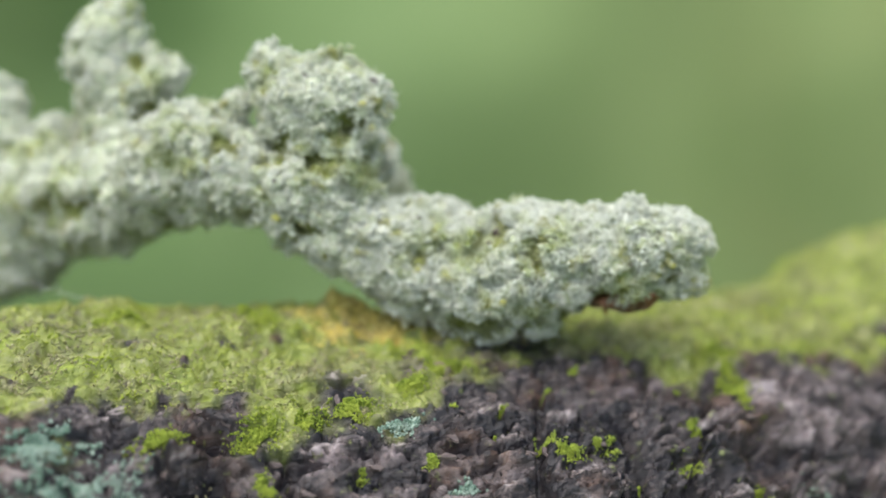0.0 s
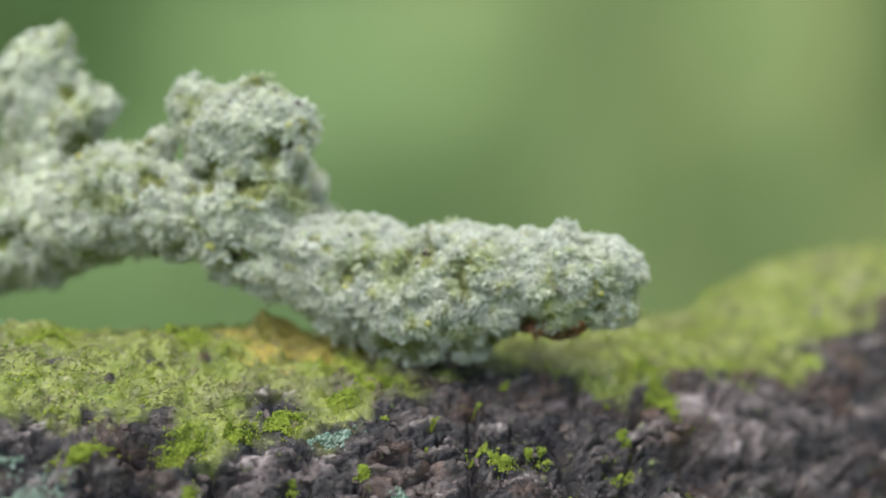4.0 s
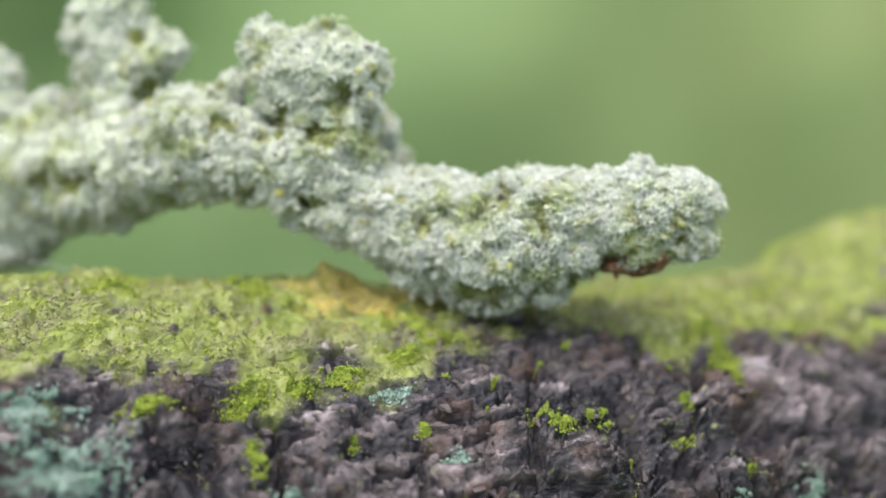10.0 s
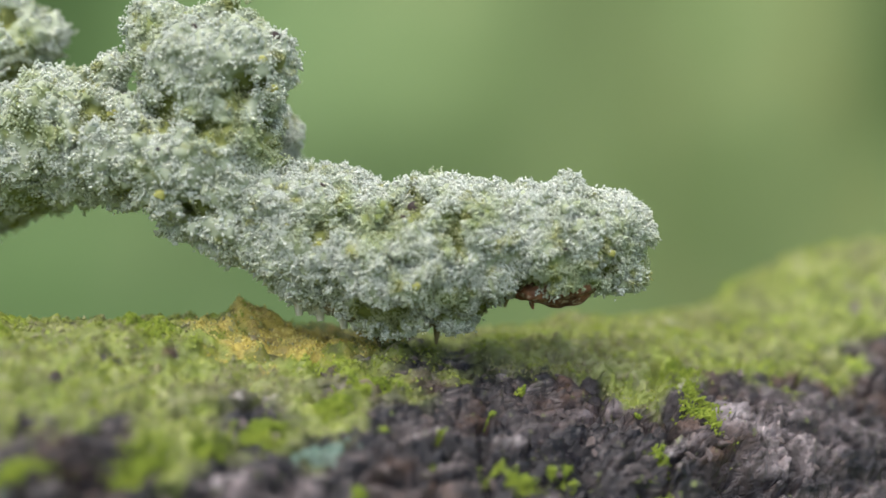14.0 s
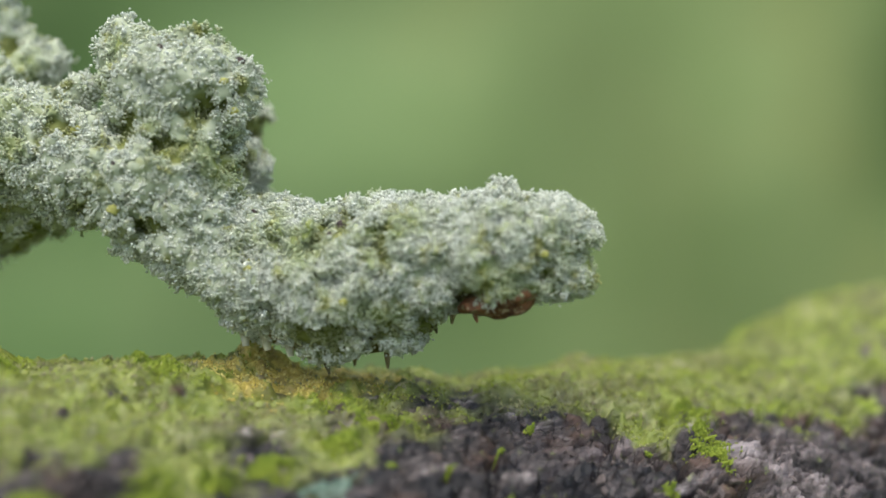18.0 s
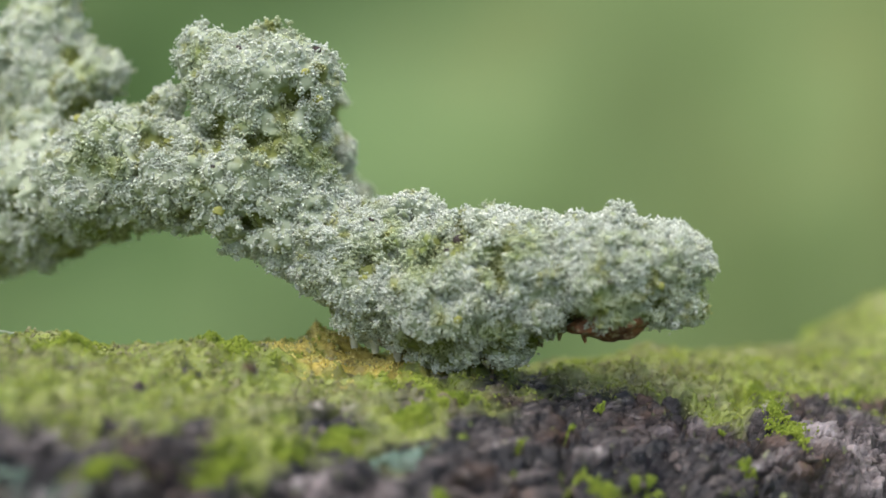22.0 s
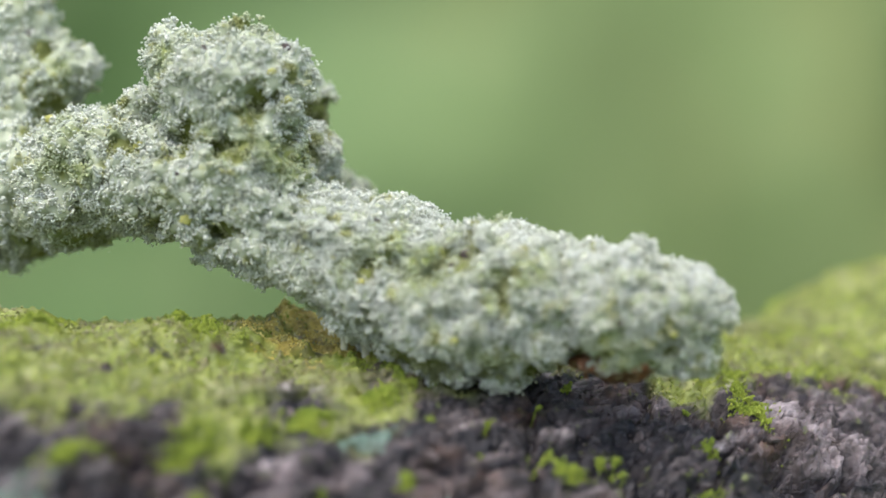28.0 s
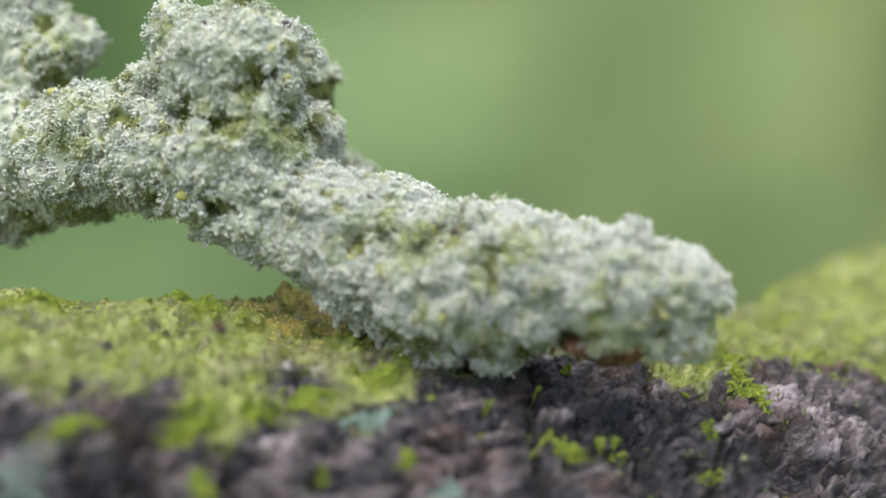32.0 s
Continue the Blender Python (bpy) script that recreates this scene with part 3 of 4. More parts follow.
REAR = [
    (1.15, -0.20, 0.26, 1.48),
    (-0.22, 0.50, 0.39, 1.62),
    (-1.32, 1.20, -0.02, 1.78),
    (-2.37, 1.90, -0.32, 1.98),
    (-3.68, 2.60, -0.45, 1.98),
    (-4.89, 3.20, -0.66, 2.06),
    (-6.35, 3.80, -1.24, 2.20),
    (-8.02, 4.40, -1.86, 2.38),
    (-9.68, 4.80, -2.65, 2.44),
    (-11.06, 5.00, -3.32, 2.45),
    (-2.20, 2.20, 1.31, 1.36),
    (-2.15, 2.30, 2.20, 1.20),
    (-2.46, 2.40, 2.95, 0.94),
    (-2.75, 2.40, 4.13, 0.97),
    (-2.60, 2.40, 4.67, 0.87),
    (-2.44, 2.40, 5.26, 0.62),
    (-1.78, 2.40, 5.90, 0.31),
    (-3.26, 2.50, 4.97, 0.48),
    (-0.28, 2.20, 3.70, 0.51),
    (-1.60, 2.30, 4.77, 0.41),
    (-4.77, 3.20, 1.38, 0.79),
    (-3.65, 2.80, 1.08, 0.78),
    (-6.90, 3.80, 0.83, 1.21),
    (-7.27, 4.20, 2.60, 1.06),
    (-6.30, 2.60, -2.70, 1.00),
    (-2.32, 1.90, -0.72, 1.53),
    (-0.54, 0.80, -0.31, 1.40),
    (-2.01, 5.10, 3.80, 0.69),
    (-5.12, 3.00, -1.45, 1.30),
    (-3.49, 2.40, -1.10, 1.25),
    (-6.34, 3.40, -2.40, 1.50),
    (-1.20, 2.40, 3.60, 1.00),
    (-2.20, 2.40, 4.70, 0.92),
    (-1.85, 2.40, 3.00, 1.35),
]
JOINT_F = (-2.199, 2.400, 1.860)
JOINT_M = (-5.008, 3.000, 3.869)
JOINT_R = (-9.564, 4.400, 3.548)


def olive_amount(p, q, spots, seed):
    """Worn hollows where the olive algae show: x, z and half sizes on the near side."""
    amount = np.zeros(len(p))
    for x, z, rx, rz in spots:
        d = np.hypot((p[:, 0] - x) / rx, (p[:, 2] - z) / rz)
        amount = np.maximum(amount, smooth_edge(1.0 - d + 0.8 * fbm(q / 0.45, 3, seed + 41), 0.0, 0.7))
    return amount


def lichen_body(name, balls, joint, seed, step, parent, label, n_clumps, size=1.0, spots=()):
    b = np.array(balls, np.float32)
    lo = (b[:, :3] - b[:, 3:]).min(0) - 0.6
    hi = (b[:, :3] + b[:, 3:]).max(0) + 0.6
    ax = [np.arange(l, h, step, dtype=np.float32) for l, h in zip(lo, hi)]
    shape = tuple(len(k) for k in ax)
    k, acc = 0.15, np.zeros(shape, np.float32)
    for x, y, z, r in b:
        d = np.sqrt((ax[0] - x)[:, None, None] ** 2 + (ax[1] - y)[None, :, None] ** 2 + (ax[2] - z)[None, None, :] ** 2) - r
        acc += np.exp(np.clip(-d / k, -40, 40))
    d = -k * np.log(acc + 1e-18).ravel()
    near = np.flatnonzero(np.abs(d) < 0.6)
    i, j, l = np.unravel_index(near, shape)
    g = np.stack([ax[0][i], ax[1][j], ax[2][l]], 1)
    q = g + np.float32(joint)
    bend = 0.35 * np.stack([value_noise(q / 0.8, seed + i) for i in (20, 21, 22)], 1)
    pits = smooth_edge(fbm(q / 0.75, 2, seed + 31), 0.35, 0.85)
    d[near] += 0.30 * (cells((q + bend) / 1.1, seed) ** 2 - 0.27) + 0.46 * (cells((q + 0.5 * bend) / 0.44, seed + 5) ** 2 - 0.27) + 0.10 * (cells((q + 0.3 * bend) / 0.21, seed + 6) ** 2 - 0.27) - 0.17 * fbm(q / 1.7, 4, seed + 9, 0.6) + 0.25 * pits
    front_side = g[:, 1] < np.interp(g[:, 0], b[b[:, 0].argsort(), 0], b[b[:, 0].argsort(), 1])
    d[near] += 0.28 * olive_amount(g, q, spots, seed) * front_side
    v, f = surface_nets(d.reshape(shape), lo, step)
    me = mesh_from(name, v, f)
    me.attributes.new("olive", "FLOAT", "POINT").data.foreach_set("value", olive_amount(v, v + joint, spots, seed).astype(np.float32))
    ob = part(name, me, crust_mat, parent, label)
    # powdery sprigs: each one a short crooked stack of grains, thinner in the hollows and on the far side
    rng = np.random.default_rng(seed)
    pl, nm = face_samples(v, f, int(n_clumps * 3), rng)
    q = pl + joint
    pits = smooth_edge(fbm(q / 0.75, 2, seed + 31), 0.35, 0.85)
    olive = olive_amount(pl, q, spots, seed)
    hollow = 0.45 * pits + 0.40 * olive * (nm[:, 1] < 0.2) + 0.75 * (nm[:, 1] > 0.35) + 0.12 * smooth_edge(cells(q / 0.30, seed + 8), 0.45, 0.75)
    keep = np.flatnonzero(rng.random(len(pl)) > hollow)[:n_clumps]
    pl, nm, q, olive = pl[keep], nm[keep], q[keep], olive[keep]
    n, m = len(pl), 8
    tall = size * rng.uniform(0.02, 0.13, n) * (0.75 + 0.7 * value_noise(q / 0.35, seed + 51)).clip(0.2, 1.6)
    lean = nm + 0.45 * rng.normal(size=nm.shape) + 0.5 * np.stack([value_noise(q / 0.5, seed + i) for i in (61, 62, 63)], 1)
    lean /= np.linalg.norm(lean, axis=1)[:, None]
    at = rng.random((n, m)) ** 0.8
    places = pl[:, None] + lean[:, None] * (tall[:, None] * at)[:, :, None] + size * 0.034 * (0.6 + 0.8 * at)[:, :, None] * rng.normal(size=(n, m, 3))
    rad = size * rng.uniform(0.018, 0.039, n * m) * (1 + 0.5 * (rng.random(n * m) > 0.96))
    gv, gf = granules(places.reshape(-1, 3), np.repeat(lean, m, 0), rad, rng, 1.25, 0.0, 0.3)
    me = mesh_from("lichen_grain", gv, gf)
    me.attributes.new("olive", "FLOAT", "POINT").data.foreach_set("value", np.repeat(olive, 6 * m).astype(np.float32))
    part("lichen_grain", me, grain_mat, ob, "powdery white and grey-green lichen grains", "stuff")
    return ob


CONTACT = Vector((0.6, 2.6, -1.2))
caterpillar = tagged(new("caterpillar"), "caterpillar coated in pale grey-green powdery lichen, crawling on bark", "caterpillar")
caterpillar.location = CONTACT * MM
front = lichen_body("front_segment", FRONT, JOINT_F, 101, 0.069, caterpillar, "thick lichen-coated front segment", 10800, 1.03, ((3.2, 1.0, 0.5, 0.55), (4.1, 0.1, 0.4, 0.6), (2.5, 0.6, 0.4, 0.5), (0.65, 0.3, 0.5, 0.45), (-0.3, -0.8, 0.5, 0.5), (2.2, -1.9, 1.5, 0.45), (4.3, -1.9, 0.9, 0.4), (6.0, -1.1, 0.9, 0.3), (8.0, -0.8, 0.4, 0.35)))
middle = lichen_body("middle_segment", MIDDLE, JOINT_M, 201, 0.078, caterpillar, "lichen-coated middle segment with an upright knob", 8200, 1.13, ((1.6, 1.9, 0.75, 0.5), (0.9, 0.75, 0.75, 0.38), (2.0, 0.7, 0.45, 0.4), (-0.5, 1.1, 0.4, 0.5), (-1.4, -0.9, 0.6, 0.45), (-2.2, 0.9, 0.6, 0.5), (0.4, -1.2, 0.6, 0.35)))
rear = lichen_body("rear_segment", REAR, JOINT_R, 301, 0.11, caterpillar, "arched lichen-coated rear segment with an upright stalk", 4800, 1.5, ((-0.8, 2.0, 0.7, 0.6), (-3.0, -0.6, 2.0, 0.6), (-1.3, 4.0, 0.5, 0.6), (-3.5, 1.5, 0.8, 0.6)))


# ---- caterpillar details ----
def blob(name, radii, material, parent, at, turn=(0, 0, 0), rough=0.12, seed=1, segs=20, label="", point=0.0):
    """An uneven ellipsoid; point > 0 draws its -x end out into a snout."""
    th, fi = np.linspace(0, np.pi, segs), np.linspace(0, 2 * np.pi, 2 * segs, endpoint=False)
    gt, gf = np.meshgrid(th, fi, indexing="ij")
    d = np.stack([np.cos(gt), np.sin(gt) * np.cos(gf), np.sin(gt) * np.sin(gf)], -1).reshape(-1, 3)
    r = 1 + rough * fbm(d * 1.7 + seed, 3, seed) + point * smooth_edge(-d[:, 0], 0.5, 1.0)
    v = d * r[:, None] * np.array(radii)
    m = 2 * segs
    i = np.arange(segs - 1)[:, None] * m + np.arange(m)[None]
    j = np.arange(segs - 1)[:, None] * m + (np.arange(m)[None] + 1) % m
    f = np.stack([i, i + m, j + m, j], -1).reshape(-1, 4)
    ob = part(name, mesh_from(name, v, f), material, parent, label)
    ob.matrix_basis = pose(*(Vector(at) * MM), *turn)
    return ob


def limb(name, points, radii, material, parent, label="", seed=1):
    """A tapered tube through a few points, slightly knobbly."""
    pts = np.array(points, float)
    t = np.linspace(0, len(pts) - 1, 5 * (len(pts) - 1) + 1)
    c = np.stack([np.interp(t, np.arange(len(pts)), pts[:, i]) for i in range(3)], 1)
    r = np.interp(t, np.arange(len(pts)), radii) * (1 + 0.15 * value_noise(c * 4 + seed, seed))
    a = np.linspace(0, 2 * np.pi, 8, endpoint=False)
    tan = np.gradient(c, axis=0)
    tan /= np.linalg.norm(tan, axis=1)[:, None] + 1e-9
    side = np.cross(tan, (0.1, 1.0, 0.05))
    side /= np.linalg.norm(side, axis=1)[:, None]
    up = np.cross(side, tan)
    v = (c[:, None] + r[:, None, None] * (np.cos(a)[None, :, None] * side[:, None] + np.sin(a)[None, :, None] * up[:, None])).reshape(-1, 3)
    i = np.arange(len(t) - 1)[:, None] * 8 + np.arange(8)[None]
    j = np.arange(len(t) - 1)[:, None] * 8 + (np.arange(8)[None] + 1) % 8
    f = np.stack([i, j, j + 8, i + 8], -1).reshape(-1, 4)
    return part(name, mesh_from(name, v, f), material, parent, label)


def skin_place(ob, x, z):
    """The place on a segment's near side at x, z of its own space, in millimetres."""
    me = ob.data
    co = np.empty(len(me.vertices) * 3, np.float32)
    me.vertices.foreach_get("co", co)
    co = co.reshape(-1, 3) / MM
    off = np.hypot(co[:, 0] - x, co[:, 2] - z)
    near = co[off < max(0.15, off.min() + 0.1)]
    return near[near[:, 1].argmin()]


def caterpillar_parts():
    head = blob("head", (0.82, 0.62, 0.46), head_mat, front, (6.90, -0.80, -1.34), (0, -8, -10), 0.22, 3, 22, "shiny reddish-brown head tucked under the lichen", 0.25)
    for x, y in ((-0.30, -0.45), (0.25, -0.52)):
        blob("eye", (0.09, 0.07, 0.09), dark_mat, head, (x, y, 0.08), seed=5, segs=8)
    limb("jaw", [(-0.62, -0.05, -0.10), (-0.80, -0.05, -0.24), (-0.78, -0.06, -0.42)], [0.12, 0.09, 0.03], head_mat, head)
    blob("belly", (2.3, 1.0, 0.75), skin_mat, front, (2.6, 0.2, -1.78), (0, 4, 0), 0.16, 7, 22, "olive-brown bare underside")
    blob("throat", (1.0, 0.7, 0.5), skin_mat, front, (5.2, 0.1, -1.28), (0, -20, 0), 0.2, 9, 16, "olive-brown bare underside")
    for k, (x, y, z, dx, dz) in enumerate(((0.1, -0.35, -1.45, 0.02, -0.95), (0.60, -0.25, -1.65, 0.06, -0.90), (1.20, -0.35, -1.85, 0.08, -0.90), (0.80, 0.6, -1.6, 0.1, -0.95))):
        dz *= 0.6
        limb("proleg", [(x, y, z), (x + 0.6 * dx, y, z + 0.5 * dz), (x + dx, y - 0.03, z + dz)], [0.20, 0.13, 0.09], proleg_mat, front, "short translucent whitish proleg", k)
    for k, (x, y, z, dx, dz) in enumerate(((1.95, -0.1, -2.2, 0.25, -0.75), (2.9, 0.3, -2.3, -0.10, -0.55), (3.75, 0.1, -2.2, -0.05, -0.75), (4.9, 0.2, -1.7, 0.15, -0.45), (5.6, -0.2, -1.5, -0.10, -0.40))):
        limb("leg", [(x, y, z), (x + 0.7 * dx, y - 0.05, z + 0.55 * dz), (x + dx, y - 0.1, z + dz)], [0.13, 0.08, 0.03], skin_mat, front, "short hooked brown leg", k)
    for seg, x, z, r in ((middle, 2.20, 3.30, 0.13), (middle, 0.25, 3.38, 0.09), (front, 3.00, 0.95, 0.17), (front, 2.75, 0.80, 0.09), (rear, -1.6, 4.6, 0.16), (front, 0.85, 1.55, 0.08), (front, 6.9, -0.2, 0.07), (middle, -0.6, 0.3, 0.07), (rear, -3.4, 3.0, 0.12)):
        x, y, z = skin_place(seg, x, z)
        blob("debris_speck", (r, 0.7 * r, 0.8 * r), dark_mat, seg, (x, y + 0.02, z), (20, 30, 0), 0.35, 11, 8, "dark crumb of debris stuck in the lichen")
    for seg, x, z, r in ((front, 3.22, -0.95, 0.16), (front, 0.75, 0.15, 0.13), (front, 7.9, -0.35, 0.14), (front, 4.6, -0.3, 0.08), (middle, 2.25, 1.75, 0.17), (middle, 1.85, 2.65, 0.15), (middle, -0.6, -1.0, 0.20), (front, -0.2, 0.4, 0.10), (middle, -2.0, 0.9, 0.2), (rear, -0.4, 2.0, 0.2)):
        x, y, z = skin_place(seg, x, z)
        blob("algae_crumb", (0.7 * r, 0.5 * r, 0.6 * r), crumb_mat, seg, (x, y + 0.03, z), (10, 20, 0), 0.4, 13, 8, "bright yellow-green algae crumb")


crumb_mat = grains_of("yellow_algae", [(0.0, (0.32, 0.34, 0.08)), (1.0, (0.44, 0.43, 0.14))], 0.3)
proleg_mat = plain("pale_skin", (0.36, 0.36, 0.24), (0.62, 0.62, 0.50), 0.3, 0.5)
caterpillar_parts()


# ---- growth on the bark ----
def growth(name, piece, u, s, ru, rs, material, label, category, group, n, height, size, rng, lobes):
    """A low cushion of small grains in a few tufts or lobes that follow the bark and thin out at the rim."""
    base = bark_point(u, s)[0][0]
    thing = tagged(new(name), label, category, group)
    thing.location = Vector(base) * MM
    a, r = rng.uniform(0, 2 * np.pi, n), np.abs(rng.normal(0, 0.52, n))
    uu, ss = u + ru * r * np.cos(a), s + rs * r * np.sin(a)
    p, nm = bark_point(uu, ss)
    keep = (r < 1.5) & (value_noise(p / 0.28, 7) > -0.55 + 0.5 * r)
    uu, ss, p, nm, r = uu[keep], ss[keep], p[keep], nm[keep], r[keep]
    lift = height * np.exp(-1.5 * r ** 2) * rng.uniform(0.2, 1.0, len(r)) * (1 + 0.6 * value_noise(p / 0.22, 9))
    rad = rng.uniform(size * 0.5, size * 1.3, len(r))
    seeds = np.stack([u + ru * rng.normal(0, 0.5, lobes), s + rs * rng.normal(0, 0.5, lobes)], 1)
    near = np.argmin((uu[:, None] - seeds[None, :, 0]) ** 2 + (ss[:, None] - seeds[None, :, 1]) ** 2, axis=1)
    for k in range(lobes):
        m = near == k
        if m.sum() > 6:
            v, f = granules(p[m] + nm[m] * lift[m][:, None] - base, nm[m], rad[m], rng, 1.3, 0.2, 0.45)
            part(piece, mesh_from(piece, v, f, False), material, thing)
    return thing


def all_growth():
    rng = np.random.default_rng(5)
    bright = "bright green cushion of moss in the bark"
    for u, s, ru, rs in ((1.22, -3.39, 0.52, 0.40), (4.59, -4.31, 0.42, 0.30), (2.66, -3.40, 0.20, 0.22), (2.25, -3.25, 0.24, 0.14), (0.75, -2.95, 0.40, 0.18), (-3.81, -0.75, 0.80, 0.50), (-6.58, -1.05, 0.70, 0.45), (-6.85, -2.45, 0.26, 0.55), (-2.64, -2.88, 0.20, 0.22),
                         (2.47, -5.29, 0.18, 0.22), (-0.58, 0.35, 0.90, 0.45), (-5.2, -0.9, 0.55, 0.35), (7.64, -2.60, 0.40, 0.80), (8.30, -1.60, 0.50, 0.80), (8.9, -0.6, 0.60, 0.70), (-1.9, -0.3, 0.60, 0.40), (5.3, -3.6, 0.20, 0.35), (-9.0, -0.7, 0.8, 0.4), (-8.8, 4.9, 0.9, 0.6), (-5.0, 3.9, 0.9, 0.6), (0.2, -1.7, 0.14, 0.10), (1.9, -1.2, 0.16, 0.08), (-1.3, -1.5, 0.15, 0.10), (3.3, -0.6, 0.18, 0.10), (-0.6, -2.6, 0.10, 0.10), (3.1, -4.3, 0.12, 0.12), (5.9, -2.2, 0.16, 0.14), (-4.4, -2.6, 0.14, 0.12), (6.6, -4.9, 0.16, 0.16), (-1.0, -5.2, 0.12, 0.12)):
        growth("moss_patch", "tuft", u, s, ru, rs, moss_mat, bright, "moss", "moss cushions on the bark", int(200 + 8000 * ru * rs), 0.16, 0.031, rng, 4 if ru * rs < 0.2 else 7)
    for u, s, ru, rs in ((-11.1, -2.1, 1.5, 1.3), (-11.5, -0.5, 1.0, 0.6), (-10.7, -3.7, 1.3, 1.0), (-2.86, -1.72, 0.70, 0.38), (-2.09, -3.66, 0.42, 0.22), (-6.3, -3.5, 0.5, 0.5), (9.0, -5.3, 0.8, 0.6), (-8.6, -5.4, 1.0, 0.8), (6.1, -5.6, 0.5, 0.3), (-4.6, -5.6, 0.5, 0.35)):
        growth("crust_lichen", "lobe", u, s, ru, rs, teal_mat, "flat blue-green crust of lichen on the bark", "lichen", "crust lichens on the bark", int(600 + 2800 * ru * rs), 0.07, 0.05, rng, 5 if ru * rs < 0.4 else 9)


def dusting(name, amount, material, label, n, lo, hi, seed, sizes):
    """Loose grains scattered over the bark wherever the algae grow."""
    rng = np.random.default_rng(seed)
    u, s = rng.uniform(lo[0], hi[0], n), rng.uniform(lo[1], hi[1], n)
    p, nm = bark_point(u, s)
    keep = amount(u, s, p) * (0.6 + 0.9 * value_noise(p / 0.7, seed)) > rng.random(n)
    p, nm = p[keep], nm[keep]
    v, f = granules(p, nm, rng.uniform(*sizes, len(p)), rng, 1.2, 0.35, 0.4)
    part(name, mesh_from(name, v, f, False), material, bark, label, "stuff")


def bark_flakes():
    rng = np.random.default_rng(9)
    shapes = []
    for k in range(14):
        n = 9
        a = np.sort(rng.uniform(0, 2 * np.pi, n))
        r = rng.uniform(0.55, 1.0, n)
        top = np.stack([np.cos(a) * r * 1.5, np.sin(a) * r * 0.75, 0.10 + 0.10 * rng.random(n)], 1)
        low = top * (1.08, 1.08, 0) + (0, 0, -0.22)
        v = np.concatenate([top, low, [(0.1, 0, 0.22)]])
        i = np.arange(n)
        j = (i + 1) % n
        f = np.concatenate([np.stack([i, j, 0 * i + 2 * n], 1), np.stack([i, i + n, j + n], 1), np.stack([i, j + n, j], 1)])
        me = mesh_from("bark_flake", v * 0.5, f, False)
        me.materials.append(flake_mat)
        shapes.append(me)
    u, s = rng.uniform(-10, 12, 900), rng.uniform(-8, 1.5, 900)
    p, nm = bark_point(u, s)
    bare = np.flatnonzero(moss_amount(u, s, p) < 0.3)[:260]
    for k, i in enumerate(bare):
        ob = new("bark_flake", shapes[k % len(shapes)])
        ob.parent = bark
        z = Vector(nm[i]) + Vector(rng.normal(0, 0.22, 3))
        turn = z.to_track_quat("Z", "X").to_matrix().to_4x4()
        spin = pose(0, 0, 0, 0, 0, 30 + rng.normal(0, 30))
        ob.matrix_basis = Matrix.Translation(Vector(p[i]) * MM) @ turn @ spin @ Matrix.Scale(rng.uniform(0.12, 0.42), 4)


def thread(points, radius, label):
    pts = np.array(points, float)
    ob = limb("silk_thread", pts - pts[0], [radius] * len(pts), silk_mat, None)
    ob.location = Vector(pts[0]) * MM
    return tagged(ob, label, "silk thread")


def green_amount(u, s, p):
    return moss_amount(u, s, p) * (1 - 0.85 * ochre_amount(u, s, p))


def bare_amount(u, s, p):
    return 0.75 * (1 - moss_amount(u, s, p)) ** 3 * (1 - 0.5 * pale_amount(u, s, p))


crumble_mat = grains_of("bark_crumbs", [(0.0, (0.012, 0.010, 0.010)), (0.5, (0.035, 0.027, 0.024)), (0.85, (0.075, 0.06, 0.052)), (1.0, (0.15, 0.125, 0.11))], 0.9, 0.35)
all_growth()
thread([(-16.65, 4.5, 0.84), (-13.83, 3.8, 0.22), (-12.3, 3.4, -0.05)], 0.006, "thin pale silk thread stretched down to the bark")
dusting("algae_grain", green_amount, algae_mat, "loose yellow-green algae grains", 90000, (-15, -3.5), (16, 8.5), 21, (0.018, 0.052))
dusting("bark_crumb", bare_amount, crumble_mat, "loose dark bark crumbs and fibres", 12000, (-10.5, -8.5), (11, 2.5), 23, (0.012, 0.036))
dusting("ochre_grain", ochre_amount, ochre_mat, "loose ochre-yellow algae grains", 16000, (-4.5, 1.5), (3.5, 6.8), 22, (0.016, 0.04))
bark_flakes()


